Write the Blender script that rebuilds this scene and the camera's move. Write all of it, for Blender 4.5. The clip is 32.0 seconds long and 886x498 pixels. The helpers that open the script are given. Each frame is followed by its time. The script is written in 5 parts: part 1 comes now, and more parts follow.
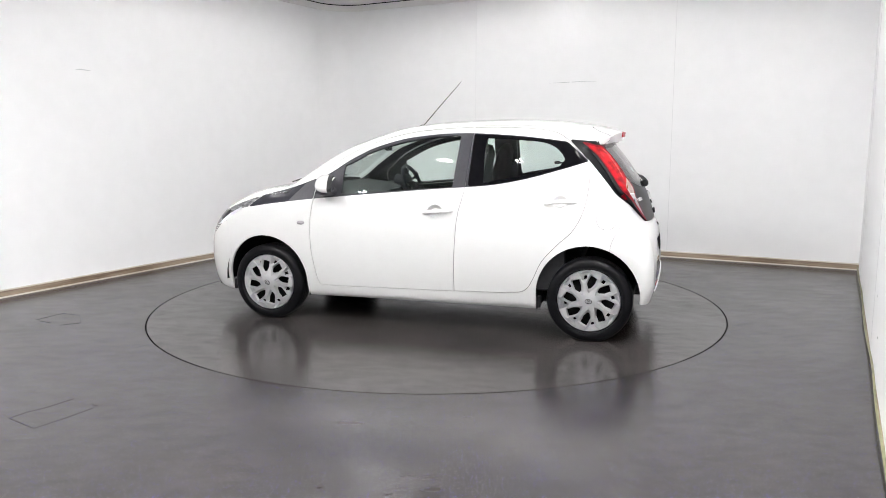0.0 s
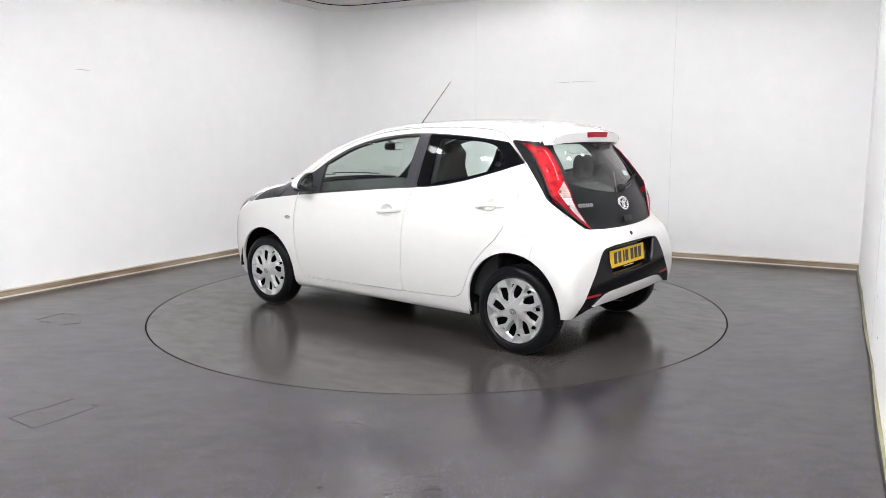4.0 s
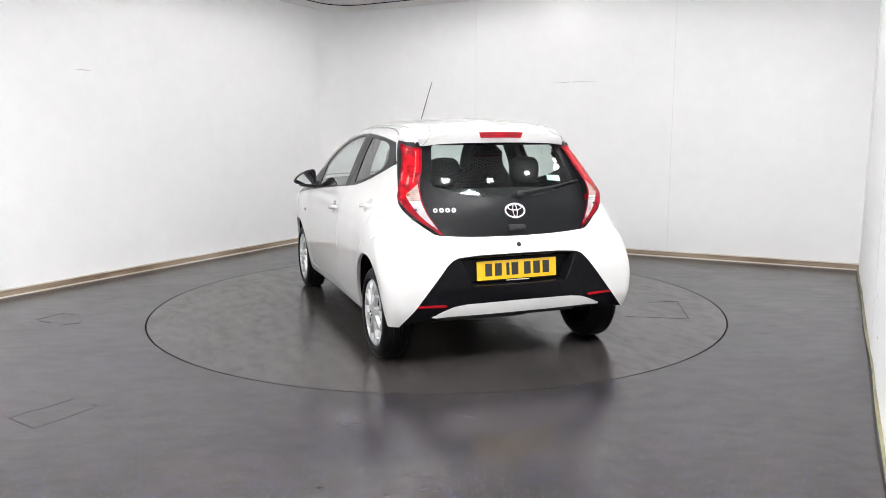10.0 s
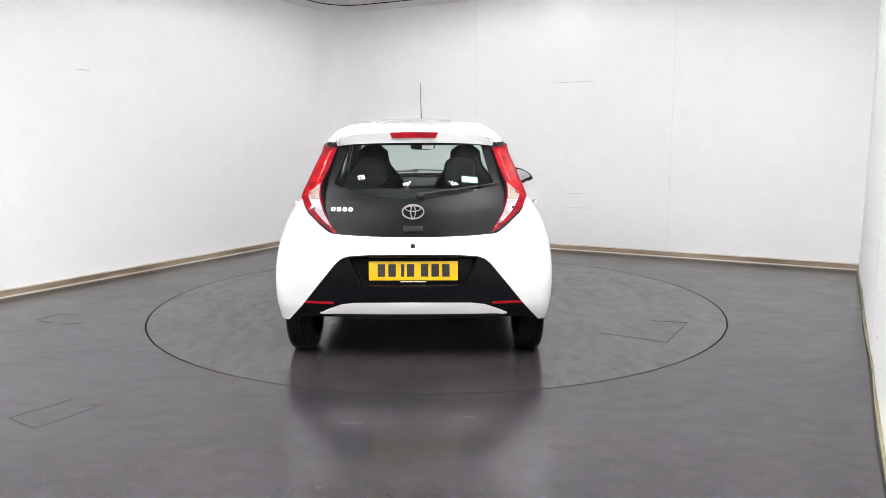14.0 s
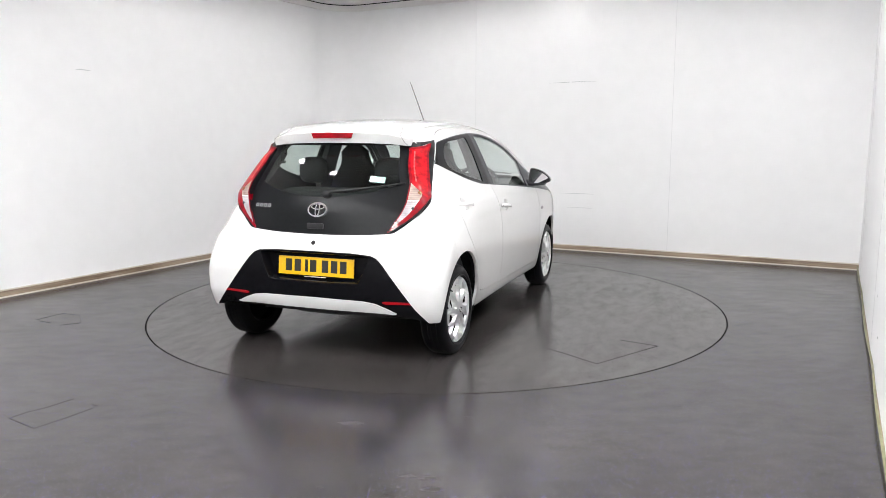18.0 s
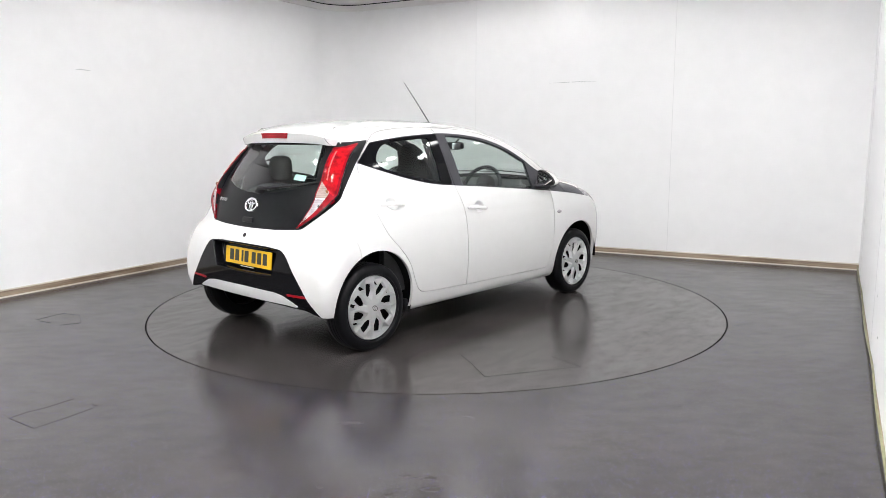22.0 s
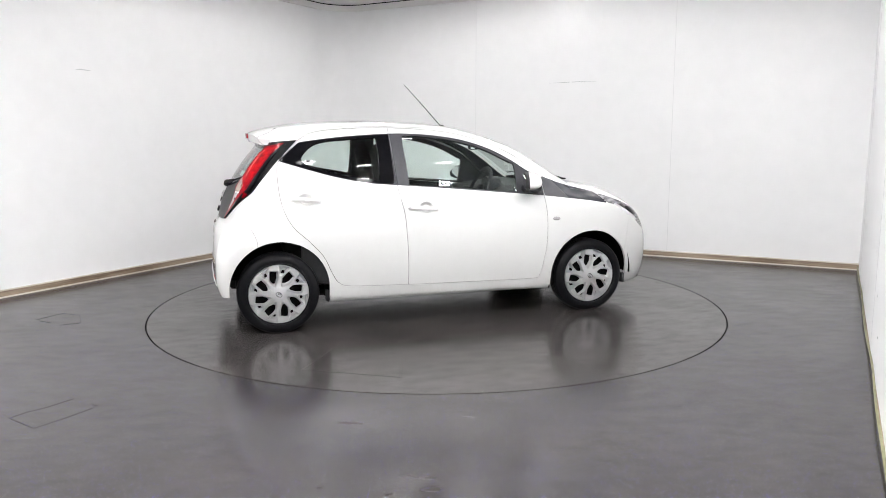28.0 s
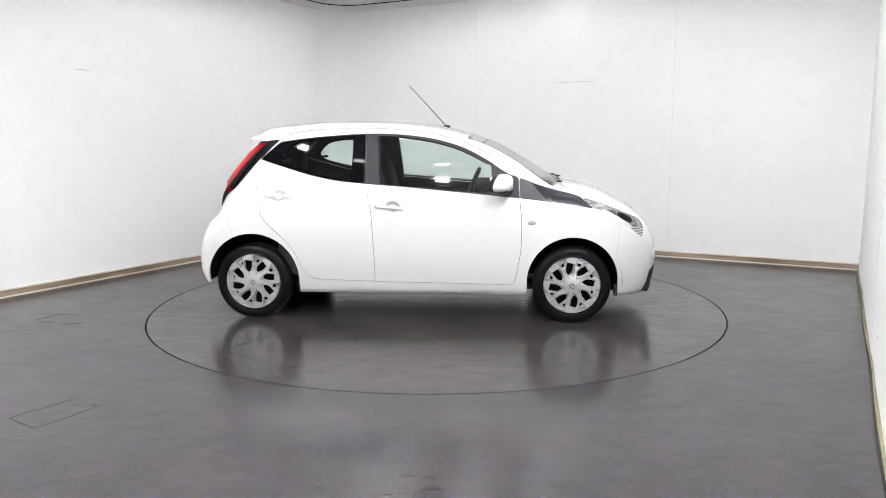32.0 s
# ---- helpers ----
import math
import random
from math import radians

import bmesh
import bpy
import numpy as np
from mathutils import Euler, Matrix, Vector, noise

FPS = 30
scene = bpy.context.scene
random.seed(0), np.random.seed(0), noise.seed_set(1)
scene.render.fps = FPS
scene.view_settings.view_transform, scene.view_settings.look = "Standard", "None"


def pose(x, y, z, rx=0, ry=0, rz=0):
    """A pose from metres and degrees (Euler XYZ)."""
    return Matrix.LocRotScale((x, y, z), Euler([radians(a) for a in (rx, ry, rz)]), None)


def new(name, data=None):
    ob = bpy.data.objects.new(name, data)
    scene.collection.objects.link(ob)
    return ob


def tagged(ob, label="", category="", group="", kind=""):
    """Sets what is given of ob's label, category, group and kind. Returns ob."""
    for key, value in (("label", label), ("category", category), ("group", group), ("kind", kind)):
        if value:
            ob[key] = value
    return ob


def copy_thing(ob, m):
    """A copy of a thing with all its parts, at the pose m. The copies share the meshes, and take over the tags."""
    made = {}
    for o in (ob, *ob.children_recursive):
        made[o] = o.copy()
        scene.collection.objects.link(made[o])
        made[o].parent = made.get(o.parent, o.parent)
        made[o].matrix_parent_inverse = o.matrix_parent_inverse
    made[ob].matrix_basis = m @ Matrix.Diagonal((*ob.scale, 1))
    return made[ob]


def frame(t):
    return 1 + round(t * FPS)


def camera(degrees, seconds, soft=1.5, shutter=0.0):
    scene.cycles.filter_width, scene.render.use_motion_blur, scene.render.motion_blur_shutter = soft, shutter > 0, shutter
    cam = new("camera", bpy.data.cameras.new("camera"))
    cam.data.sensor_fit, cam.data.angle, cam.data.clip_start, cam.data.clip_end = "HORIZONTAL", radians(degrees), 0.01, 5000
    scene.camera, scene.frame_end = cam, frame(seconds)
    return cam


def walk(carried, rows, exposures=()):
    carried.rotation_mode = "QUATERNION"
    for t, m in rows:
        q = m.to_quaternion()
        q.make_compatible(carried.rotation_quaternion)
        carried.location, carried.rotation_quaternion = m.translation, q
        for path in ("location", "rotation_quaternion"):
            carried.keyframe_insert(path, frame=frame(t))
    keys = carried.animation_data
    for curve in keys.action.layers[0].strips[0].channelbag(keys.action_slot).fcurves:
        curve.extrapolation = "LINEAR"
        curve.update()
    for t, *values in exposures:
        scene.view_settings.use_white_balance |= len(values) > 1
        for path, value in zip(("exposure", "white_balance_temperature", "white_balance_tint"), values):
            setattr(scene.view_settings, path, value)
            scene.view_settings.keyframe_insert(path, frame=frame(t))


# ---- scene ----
# The camera stands still on a tripod; car and turntable turn together.
cam = camera(61.715, 32.0, soft=0.75)
EYE = pose(0.0, -5.958, 1.339, 81.333, 0, -0.465) @ pose(0, 0, 0, 0, 0, -0.185)
walk(cam, [(0.0, EYE), (32.0, EYE)])
scene.view_settings.exposure = 0.0


def heading(t):
    """The way the car faces at t seconds, in degrees."""
    return 162.709 - 5.240 * t - 0.058 * ((t - 16) / 16) ** 2


# ---- light ----
world = bpy.data.worlds.new("world")
scene.world = world
world.use_nodes = True
world.node_tree.nodes["Background"].inputs[0].default_value = (0.8, 0.85, 0.9, 1)
world.node_tree.nodes["Background"].inputs[1].default_value = 0.05
LAMP_POWER = 62.0
# Power of the added inner and corner panels, shared by three ring panels.
INNER_FILL_POWER = 90.0
# Power of the added fill panels near the camera.
FRONT_FILL_POWER = 216.0


# ---- materials ----
def material(name, colour, rough=0.5, metal=0.0, coat=0.0, spec=0.5, scale=0.0, amount=0.12, bump=0.0, bump_scale=200.0, rough_var=0.0):
    m = bpy.data.materials.new(name)
    m.use_nodes = True
    nt = m.node_tree
    b = nt.nodes["Principled BSDF"]
    b.inputs["Base Color"].default_value = (*colour, 1)
    b.inputs["Roughness"].default_value = rough
    b.inputs["Metallic"].default_value = metal
    b.inputs["Coat Weight"].default_value = coat
    b.inputs["Coat Roughness"].default_value = 0.03
    b.inputs["Specular IOR Level"].default_value = spec
    tc = nt.nodes.new("ShaderNodeTexCoord")
    if scale:
        n1, n2 = nt.nodes.new("ShaderNodeTexNoise"), nt.nodes.new("ShaderNodeTexNoise")
        for n, s in ((n1, scale), (n2, scale * 9)):
            n.inputs["Scale"].default_value, n.inputs["Detail"].default_value = s, 5
            nt.links.new(tc.outputs["Object"], n.inputs["Vector"])
        add = nt.nodes.new("ShaderNodeMath")
        add.operation = "ADD"
        nt.links.new(n1.outputs["Fac"], add.inputs[0])
        nt.links.new(n2.outputs["Fac"], add.inputs[1])
        ramp = nt.nodes.new("ShaderNodeMapRange")
        ramp.inputs[1].default_value, ramp.inputs[2].default_value = 0.7, 1.3
        nt.links.new(add.outputs[0], ramp.inputs[0])
        mix = nt.nodes.new("ShaderNodeMix")
        mix.data_type = "RGBA"
        mix.inputs["A"].default_value = (*[c * (1 - amount) for c in colour], 1)
        mix.inputs["B"].default_value = (*[min(1, c * (1 + amount)) for c in colour], 1)
        nt.links.new(ramp.outputs[0], mix.inputs["Factor"])
        nt.links.new(mix.outputs["Result"], b.inputs["Base Color"])
        if rough_var:
            r2 = nt.nodes.new("ShaderNodeMapRange")
            r2.inputs[1].default_value, r2.inputs[2].default_value = 0.7, 1.3
            r2.inputs[3].default_value, r2.inputs[4].default_value = rough - rough_var, rough + rough_var
            nt.links.new(add.outputs[0], r2.inputs[0])
            nt.links.new(r2.outputs[0], b.inputs["Roughness"])
    if bump:
        n = nt.nodes.new("ShaderNodeTexNoise")
        n.inputs["Scale"].default_value, n.inputs["Detail"].default_value = bump_scale, 4
        nt.links.new(tc.outputs["Object"], n.inputs["Vector"])
        bm = nt.nodes.new("ShaderNodeBump")
        bm.inputs["Strength"].default_value, bm.inputs["Distance"].default_value = bump, 0.002
        nt.links.new(n.outputs["Fac"], bm.inputs["Height"])
        nt.links.new(bm.outputs["Normal"], b.inputs["Normal"])
    return m


def glass_material(name, tint, gloss=0.045):
    """A thin pane: clear, tinted, with a sharp reflection that grows at grazing angles."""
    m = bpy.data.materials.new(name)
    m.use_nodes = True
    nt = m.node_tree
    nt.nodes.clear()
    out, tr, gl, mx, lw, pw, mr = (nt.nodes.new("ShaderNode" + k) for k in ("OutputMaterial", "BsdfTransparent", "BsdfGlossy", "MixShader", "LayerWeight", "Math", "MapRange"))
    tr.inputs[0].default_value = (*tint, 1)
    gl.inputs["Roughness"].default_value = 0.035
    lw.inputs[0].default_value = 0.5
    pw.operation, pw.inputs[1].default_value = "POWER", 2.9
    mr.inputs[3].default_value, mr.inputs[4].default_value = gloss, 0.9
    nt.links.new(lw.outputs["Facing"], pw.inputs[0])
    nt.links.new(pw.outputs[0], mr.inputs[0])
    nt.links.new(mr.outputs[0], mx.inputs[0])
    nt.links.new(tr.outputs[0], mx.inputs[1])
    nt.links.new(gl.outputs[0], mx.inputs[2])
    nt.links.new(mx.outputs[0], out.inputs[0])
    return m


def lens_material(name, bright, dark, ribs, coat=0.35, contrast=0.5):
    """Moulded lamp plastic: fine ribs and blotches under a clear face."""
    m = material(name, bright, 0.4, coat=coat, spec=0.06)
    nt = m.node_tree
    b = nt.nodes["Principled BSDF"]
    tc, wv, nz, ad, mr, mx = (nt.nodes.new("ShaderNode" + k) for k in ("TexCoord", "TexWave", "TexNoise", "Math", "MapRange", "Mix"))
    wv.bands_direction, wv.inputs["Scale"].default_value, wv.inputs["Distortion"].default_value = "Z", ribs, 0.6
    half = nt.nodes.new("ShaderNodeMath")
    half.operation, half.inputs[1].default_value = "MULTIPLY", contrast
    nz.inputs["Scale"].default_value, nz.inputs["Detail"].default_value = 22, 3
    mx.data_type = "RGBA"
    nt.links.new(tc.outputs["Object"], wv.inputs["Vector"])
    nt.links.new(tc.outputs["Object"], nz.inputs["Vector"])
    nt.links.new(wv.outputs["Fac"], half.inputs[0])
    nt.links.new(half.outputs[0], ad.inputs[0])
    nt.links.new(nz.outputs["Fac"], ad.inputs[1])
    mr.inputs[1].default_value, mr.inputs[2].default_value = 0.35, 0.7 + contrast
    nt.links.new(ad.outputs[0], mr.inputs[0])
    nt.links.new(mr.outputs[0], mx.inputs["Factor"])
    mx.inputs["A"].default_value, mx.inputs["B"].default_value = (*dark, 1), (*bright, 1)
    nt.links.new(mx.outputs["Result"], b.inputs["Base Color"])
    return m


def glow_material(name, colour, strength):
    m = bpy.data.materials.new(name)
    m.use_nodes = True
    b = m.node_tree.nodes["Principled BSDF"]
    b.inputs["Base Color"].default_value = (0.8, 0.8, 0.8, 1)
    b.inputs["Emission Color"].default_value = (*colour, 1)
    b.inputs["Emission Strength"].default_value = strength
    return m


def floor_material(name, seed, flecks, tone=1.0, gloss=1.0, streaks=0.012, dusty=0.1, spec=0.3, patches=()):
    """Grey safety vinyl: smears of dust, dark stains, patches of scuffs and painted sheen, fine pale and blue flecks,
    an uneven polish.
    """
    m = bpy.data.materials.new(name)
    m.use_nodes = True
    nt = m.node_tree
    b = nt.nodes["Principled BSDF"]
    tc = nt.nodes.new("ShaderNodeTexCoord")
    mp = nt.nodes.new("ShaderNodeMapping")
    mp.inputs["Location"].default_value = (seed, seed * 0.7, 0)
    nt.links.new(tc.outputs["Object"], mp.inputs["Vector"])

    def noise_node(scale, detail=6, rough=0.6, stretch=None, warp=0.0, turn=0.5):
        n = nt.nodes.new("ShaderNodeTexNoise")
        n.inputs["Scale"].default_value, n.inputs["Detail"].default_value, n.inputs["Roughness"].default_value = scale, detail, rough
        n.inputs["Distortion"].default_value = warp
        if stretch:
            m2 = nt.nodes.new("ShaderNodeMapping")
            m2.inputs["Scale"].default_value = stretch
            m2.inputs["Rotation"].default_value = (0, 0, turn)
            nt.links.new(mp.outputs[0], m2.inputs[0])
            nt.links.new(m2.outputs[0], n.inputs["Vector"])
        else:
            nt.links.new(mp.outputs[0], n.inputs["Vector"])
        return n.outputs["Fac"]

    def ramp(src, a, b_, lo, hi):
        r = nt.nodes.new("ShaderNodeMapRange")
        for i, v in ((1, a), (2, b_), (3, lo), (4, hi)):
            r.inputs[i].default_value = v
        nt.links.new(src, r.inputs[0])
        return r.outputs[0]

    def sum_of(op, a, b_):
        x = nt.nodes.new("ShaderNodeMath")
        x.operation = op
        for i, v in ((0, a), (1, b_)):
            if isinstance(v, float):
                x.inputs[i].default_value = v
            else:
                nt.links.new(v, x.inputs[i])
        return x.outputs[0]

    def mixed(fac, a, b_):
        x = nt.nodes.new("ShaderNodeMix")
        x.data_type = "RGBA"
        nt.links.new(fac, x.inputs["Factor"])
        for k, v in (("A", a), ("B", b_)):
            if isinstance(v, tuple):
                x.inputs[k].default_value = (*v, 1)
            else:
                nt.links.new(v, x.inputs[k])
        return x.outputs["Result"]

    def shade(c):
        return tuple(v * tone for v in c)

    big = ramp(noise_node(0.8, 3, 0.5), 0.3, 0.72, 0, 1)
    smear = ramp(noise_node(1.3, 4, 0.55, (1.0, 2.8, 1.0)), 0.36, 0.72, 0, 1)
    dust = ramp(noise_node(6.0, 4, 0.6, (1.0, 1.9, 1.0), 0.0, -0.3), 0.38, 0.72, 0, 1)
    stain = ramp(noise_node(2.3, 3, 0.55), 0.45, 0.72, 0, 1)
    base = mixed(big, shade(FLOOR_DARK), shade(FLOOR_PALE))
    base = mixed(sum_of("MULTIPLY", smear, 0.60), base, shade(FLOOR_SCUFF))
    base = mixed(sum_of("MULTIPLY", dust, dusty), base, shade(FLOOR_DUST))
    base = mixed(sum_of("MULTIPLY", stain, 0.42 + 0.5 * dusty), base, (0.016, 0.0145, 0.0145))
    base = mixed(ramp(noise_node(45, 2), 0.3, 0.75, 0, 0.10), base, (0.02, 0.02, 0.023))
    # Scuffs and pale sheen painted into the colour, each within a soft round bound.
    worn = None
    for (x, y, radius, amount) in patches:
        away = nt.nodes.new("ShaderNodeVectorMath")
        away.operation = "DISTANCE"
        nt.links.new(tc.outputs["Object"], away.inputs[0])
        away.inputs[1].default_value = (x, y, 0)
        near = ramp(away.outputs["Value"], radius, 0.15 * radius, 0.0, amount)
        worn = near if worn is None else sum_of("MAXIMUM", worn, near)
    if worn is not None:
        lines = ramp(noise_node(4.0, 4, 0.6, (0.7, 4.0, 1.0), 0.0, -0.25), 0.40, 0.74, 0.0, 1.0)
        worn = sum_of("MULTIPLY", worn, lines)
        base = mixed(worn, base, (0.17, 0.165, 0.165))
    for k, (cells, size) in enumerate(((58, 0.108), (84, 0.114))):
        vor = nt.nodes.new("ShaderNodeTexVoronoi")
        vor.voronoi_dimensions = "2D"
        vor.inputs["Scale"].default_value = cells
        nt.links.new(mp.outputs[0], vor.inputs["Vector"])
        sep = nt.nodes.new("ShaderNodeSeparateColor")
        nt.links.new(vor.outputs["Color"], sep.inputs[0])
        inside = sum_of("LESS_THAN", vor.outputs["Distance"], ramp(sep.outputs[2], 0.0, 1.0, 0.55 * size, size * 1.15))
        rare = sum_of("GREATER_THAN", sep.outputs[0], flecks + 0.06 * k)
        strength = sum_of("MULTIPLY", sum_of("MULTIPLY", inside, rare), ramp(sep.outputs[2], 0.0, 1.0, 0.2, 1.0))
        fleck = mixed(sum_of("GREATER_THAN", sep.outputs[1], 0.5), (0.34, 0.34, 0.40), (0.16, 0.13, 0.58))
        base = mixed(strength, base, fleck)
    nt.links.new(base, b.inputs["Base Color"])
    rough = ramp(noise_node(1.7, 4, 0.55), 0.3, 0.75, FLOOR_ROUGH[0] * gloss, FLOOR_ROUGH[1] * gloss)
    rough = sum_of("ADD", rough, sum_of("MULTIPLY", smear, streaks))
    rough = sum_of("ADD", rough, sum_of("MULTIPLY", dust, 0.02 + 0.08 * dusty))
    if worn is not None:
        rough = sum_of("ADD", rough, sum_of("MULTIPLY", worn, 0.04))
    nt.links.new(sum_of("MINIMUM", rough, 0.262), b.inputs["Roughness"])
    nt.links.new(ramp(dust, 0.0, 1.0, spec * 1.12, spec * (1.0 - 0.9 * dusty)), b.inputs["Specular IOR Level"])
    return m


def streaked_material(name, pale, dark, rough=0.5):
    """Worn skirting: long streaks of grime along the board."""
    m = material(name, pale, rough)
    nt = m.node_tree
    tc, mp, n1, n2, mx, mr = (nt.nodes.new("ShaderNode" + k) for k in ("TexCoord", "Mapping", "TexNoise", "TexNoise", "Mix", "MapRange"))
    mp.inputs["Scale"].default_value = (1.6, 1.6, 42)
    n1.inputs["Scale"].default_value, n1.inputs["Detail"].default_value, n1.inputs["Roughness"].default_value = 1.5, 8, 0.7
    n2.inputs["Scale"].default_value, n2.inputs["Detail"].default_value = 0.8, 3
    nt.links.new(tc.outputs["Object"], mp.inputs[0])
    nt.links.new(mp.outputs[0], n1.inputs["Vector"])
    nt.links.new(tc.outputs["Object"], n2.inputs["Vector"])
    add = nt.nodes.new("ShaderNodeMath")
    nt.links.new(n1.outputs["Fac"], add.inputs[0])
    nt.links.new(n2.outputs["Fac"], add.inputs[1])
    mr.inputs[1].default_value, mr.inputs[2].default_value = 0.78, 1.22
    nt.links.new(add.outputs[0], mr.inputs[0])
    mx.data_type = "RGBA"
    mx.inputs["A"].default_value, mx.inputs["B"].default_value = (*dark, 1), (*pale, 1)
    nt.links.new(mr.outputs[0], mx.inputs["Factor"])
    nt.links.new(mx.outputs["Result"], nt.nodes["Principled BSDF"].inputs["Base Color"])
    return m


FLOOR_DARK, FLOOR_PALE, FLOOR_SCUFF = (0.037, 0.034, 0.0355), (0.054, 0.0485, 0.049), (0.092, 0.080, 0.075)
FLOOR_DUST = (0.105, 0.094, 0.088)
FLOOR_ROUGH = (0.165, 0.245)
M_FLOOR = floor_material("grey_vinyl", 0.0, 0.54, 0.49, 1.0, 0.02, 0.22, 0.29, ((-0.42, -2.56, 0.20, 0.28), (0.14, -2.57, 0.16, 0.16), (3.0, -0.15, 1.25, 0.60), (2.2, 1.9, 1.1, 0.35), (2.5, -1.5, 0.7, 0.22)))
M_TABLE = floor_material("grey_vinyl_turntable", 13.0, 1.4, 0.60, 0.90, 0.03, 0.48, 0.43)
M_WALL = material("white_wall", (0.85, 0.85, 0.857), 0.55, scale=0.7, amount=0.02, bump=0.05, bump_scale=30)
M_CEIL = material("ceiling_white", (0.80, 0.79, 0.78), 0.8, scale=1.0, amount=0.03)
M_SKIRT_SIDE = material("yellowed_skirting_bead", (0.20, 0.195, 0.10), 0.5, scale=3.0, amount=0.35)
M_SCUFF = material("grey_scuff", (0.58, 0.59, 0.60), 0.7, scale=30, amount=0.4)
M_SEAM = material("wall_joint_grey", (0.70, 0.70, 0.71), 0.6)
M_SKIRT = streaked_material("worn_beige_skirting", (0.40, 0.32, 0.235), (0.15, 0.10, 0.065))
M_SKIRT_LIP = streaked_material("pale_skirting_lip", (0.74, 0.70, 0.64), (0.50, 0.44, 0.36))
M_JOINT = material("floor_joint", (0.022, 0.021, 0.022), 0.6, scale=5, amount=0.4)
M_GAP = material("dark_gap", (0.012, 0.012, 0.013), 0.8)
# Grey that paints the shade inside panel joints, which are white in themselves.
M_SHUT = material("joint_shade_grey", (0.16, 0.16, 0.165), 0.7)
M_LAMP = glow_material("lamp_diffuser", (1.0, 0.992, 0.99), LAMP_POWER)
M_FILL_INNER = glow_material("inner_fill_diffuser", (1.0, 0.992, 0.99), INNER_FILL_POWER)
M_FILL_FRONT = glow_material("front_fill_diffuser", (1.0, 0.992, 0.99), FRONT_FILL_POWER)
M_WHITE_METAL = material("white_metal", (0.8, 0.8, 0.8), 0.4)
M_PAINT = material("white_car_paint", (0.60, 0.60, 0.595), 0.28, coat=1.0, scale=1.5, amount=0.012)
M_BLACK = material("gloss_black_trim", (0.004, 0.004, 0.005), 0.05, spec=0.09, scale=3, amount=0.2)
M_SATIN = material("satin_black_trim", (0.028, 0.028, 0.034), 0.42, spec=0.3, scale=8, amount=0.15, bump=0.05, bump_scale=600)
M_PLASTIC = material("rough_black_plastic", (0.014, 0.014, 0.015), 0.6, spec=0.25, scale=6, amount=0.25, bump=0.15, bump_scale=500)
M_HATCH = material("hatch_lower_black", (0.006, 0.0065, 0.0075), 0.36, spec=0.12, scale=4, amount=0.15)
M_GLASS = glass_material("clear_glass", (0.885, 0.955, 0.925))
M_PRIVACY = glass_material("tinted_glass", (0.875, 0.945, 0.915))
M_RED = lens_material("red_lamp_lens", (0.55, 0.004, 0.010), (0.15, 0.002, 0.005), 70, 0.30, 0.10)
M_DEEPRED = lens_material("dark_red_lens", (0.28, 0.003, 0.010), (0.11, 0.002, 0.006), 90, 0.12, 0.08)
M_BRAKE = lens_material("brake_lamp_lens", (0.34, 0.003, 0.010), (0.16, 0.002, 0.006), 30)
M_CLEARLENS = lens_material("clear_lamp_lens", (0.46, 0.45, 0.46), (0.24, 0.22, 0.23), 30, 0.2, 0.15)
M_WARMLENS = lens_material("warm_grey_lamp_lens", (0.42, 0.35, 0.32), (0.20, 0.14, 0.12), 30, 0.5, 0.15)
M_GUIDE = material("pale_red_prism", (0.75, 0.16, 0.15), 0.2, coat=0.6)
M_BULB = material("amber_bulb", (0.25, 0.09, 0.04), 0.2, coat=0.5)
M_TRIM = material("dark_grey_satin_trim", (0.022, 0.022, 0.030), 0.22, spec=0.35, scale=5, amount=0.15)
M_SAIL = material("grey_satin_sail", (0.055, 0.055, 0.062), 0.45, spec=0.3, scale=6, amount=0.12)
M_DAYLAMP = lens_material("barred_lamp_lens", (0.5, 0.5, 0.5), (0.02, 0.02, 0.02), 18, 0.6, 1.5)
M_HEADLAMP = lens_material("clear_headlamp_lens", (0.30, 0.30, 0.31), (0.02, 0.02, 0.022), 12, 0.9, 0.1)
M_CHROME = material("chrome", (0.85, 0.85, 0.86), 0.08, metal=1.0)
M_SILVER = material("silver_wheel_paint", (0.58, 0.585, 0.59), 0.33, metal=0.75, coat=0.0, scale=20, amount=0.06)
M_TYRE = material("tyre_rubber", (0.004, 0.004, 0.005), 0.40, spec=0.12, scale=10, amount=0.25, bump=0.1, bump_scale=300)
M_HEADLINER = material("grey_headlining", (0.14, 0.14, 0.137), 0.8, scale=6, amount=0.1, bump=0.1)
M_LINER = material("black_felt_liner", (0.005, 0.005, 0.005), 0.9, spec=0.1, scale=30, amount=0.3)
M_LINING = material("dark_interior_lining", (0.025, 0.026, 0.028), 0.7, scale=5, amount=0.2, bump=0.1)
M_FABRIC = material("dark_seat_fabric", (0.006, 0.006, 0.007), 0.9, scale=12, amount=0.3, bump=0.3, bump_scale=900)
M_PLATE = material("yellow_plate", (0.72, 0.43, 0.004), 0.35, scale=10, amount=0.05)
M_INK = material("plate_black", (0.012, 0.012, 0.012), 0.5)
M_STICKER = material("pale_green_sticker", (0.45, 0.66, 0.62), 0.5, scale=60, amount=0.3)
M_GREYGLASS = material("grey_display", (0.10, 0.10, 0.105), 0.1)
M_STEEL = material("dark_steel", (0.03, 0.03, 0.032), 0.55, metal=0.5, scale=15, amount=0.4)


# ---- building blocks ----
def link_mesh(name, me, mats, parent=None, label=""):
    for m in mats:
        me.materials.append(m)
    ob = new(name, me)
    if parent is not None:
        ob.parent = parent
    if label:
        ob["label"] = label
    return ob


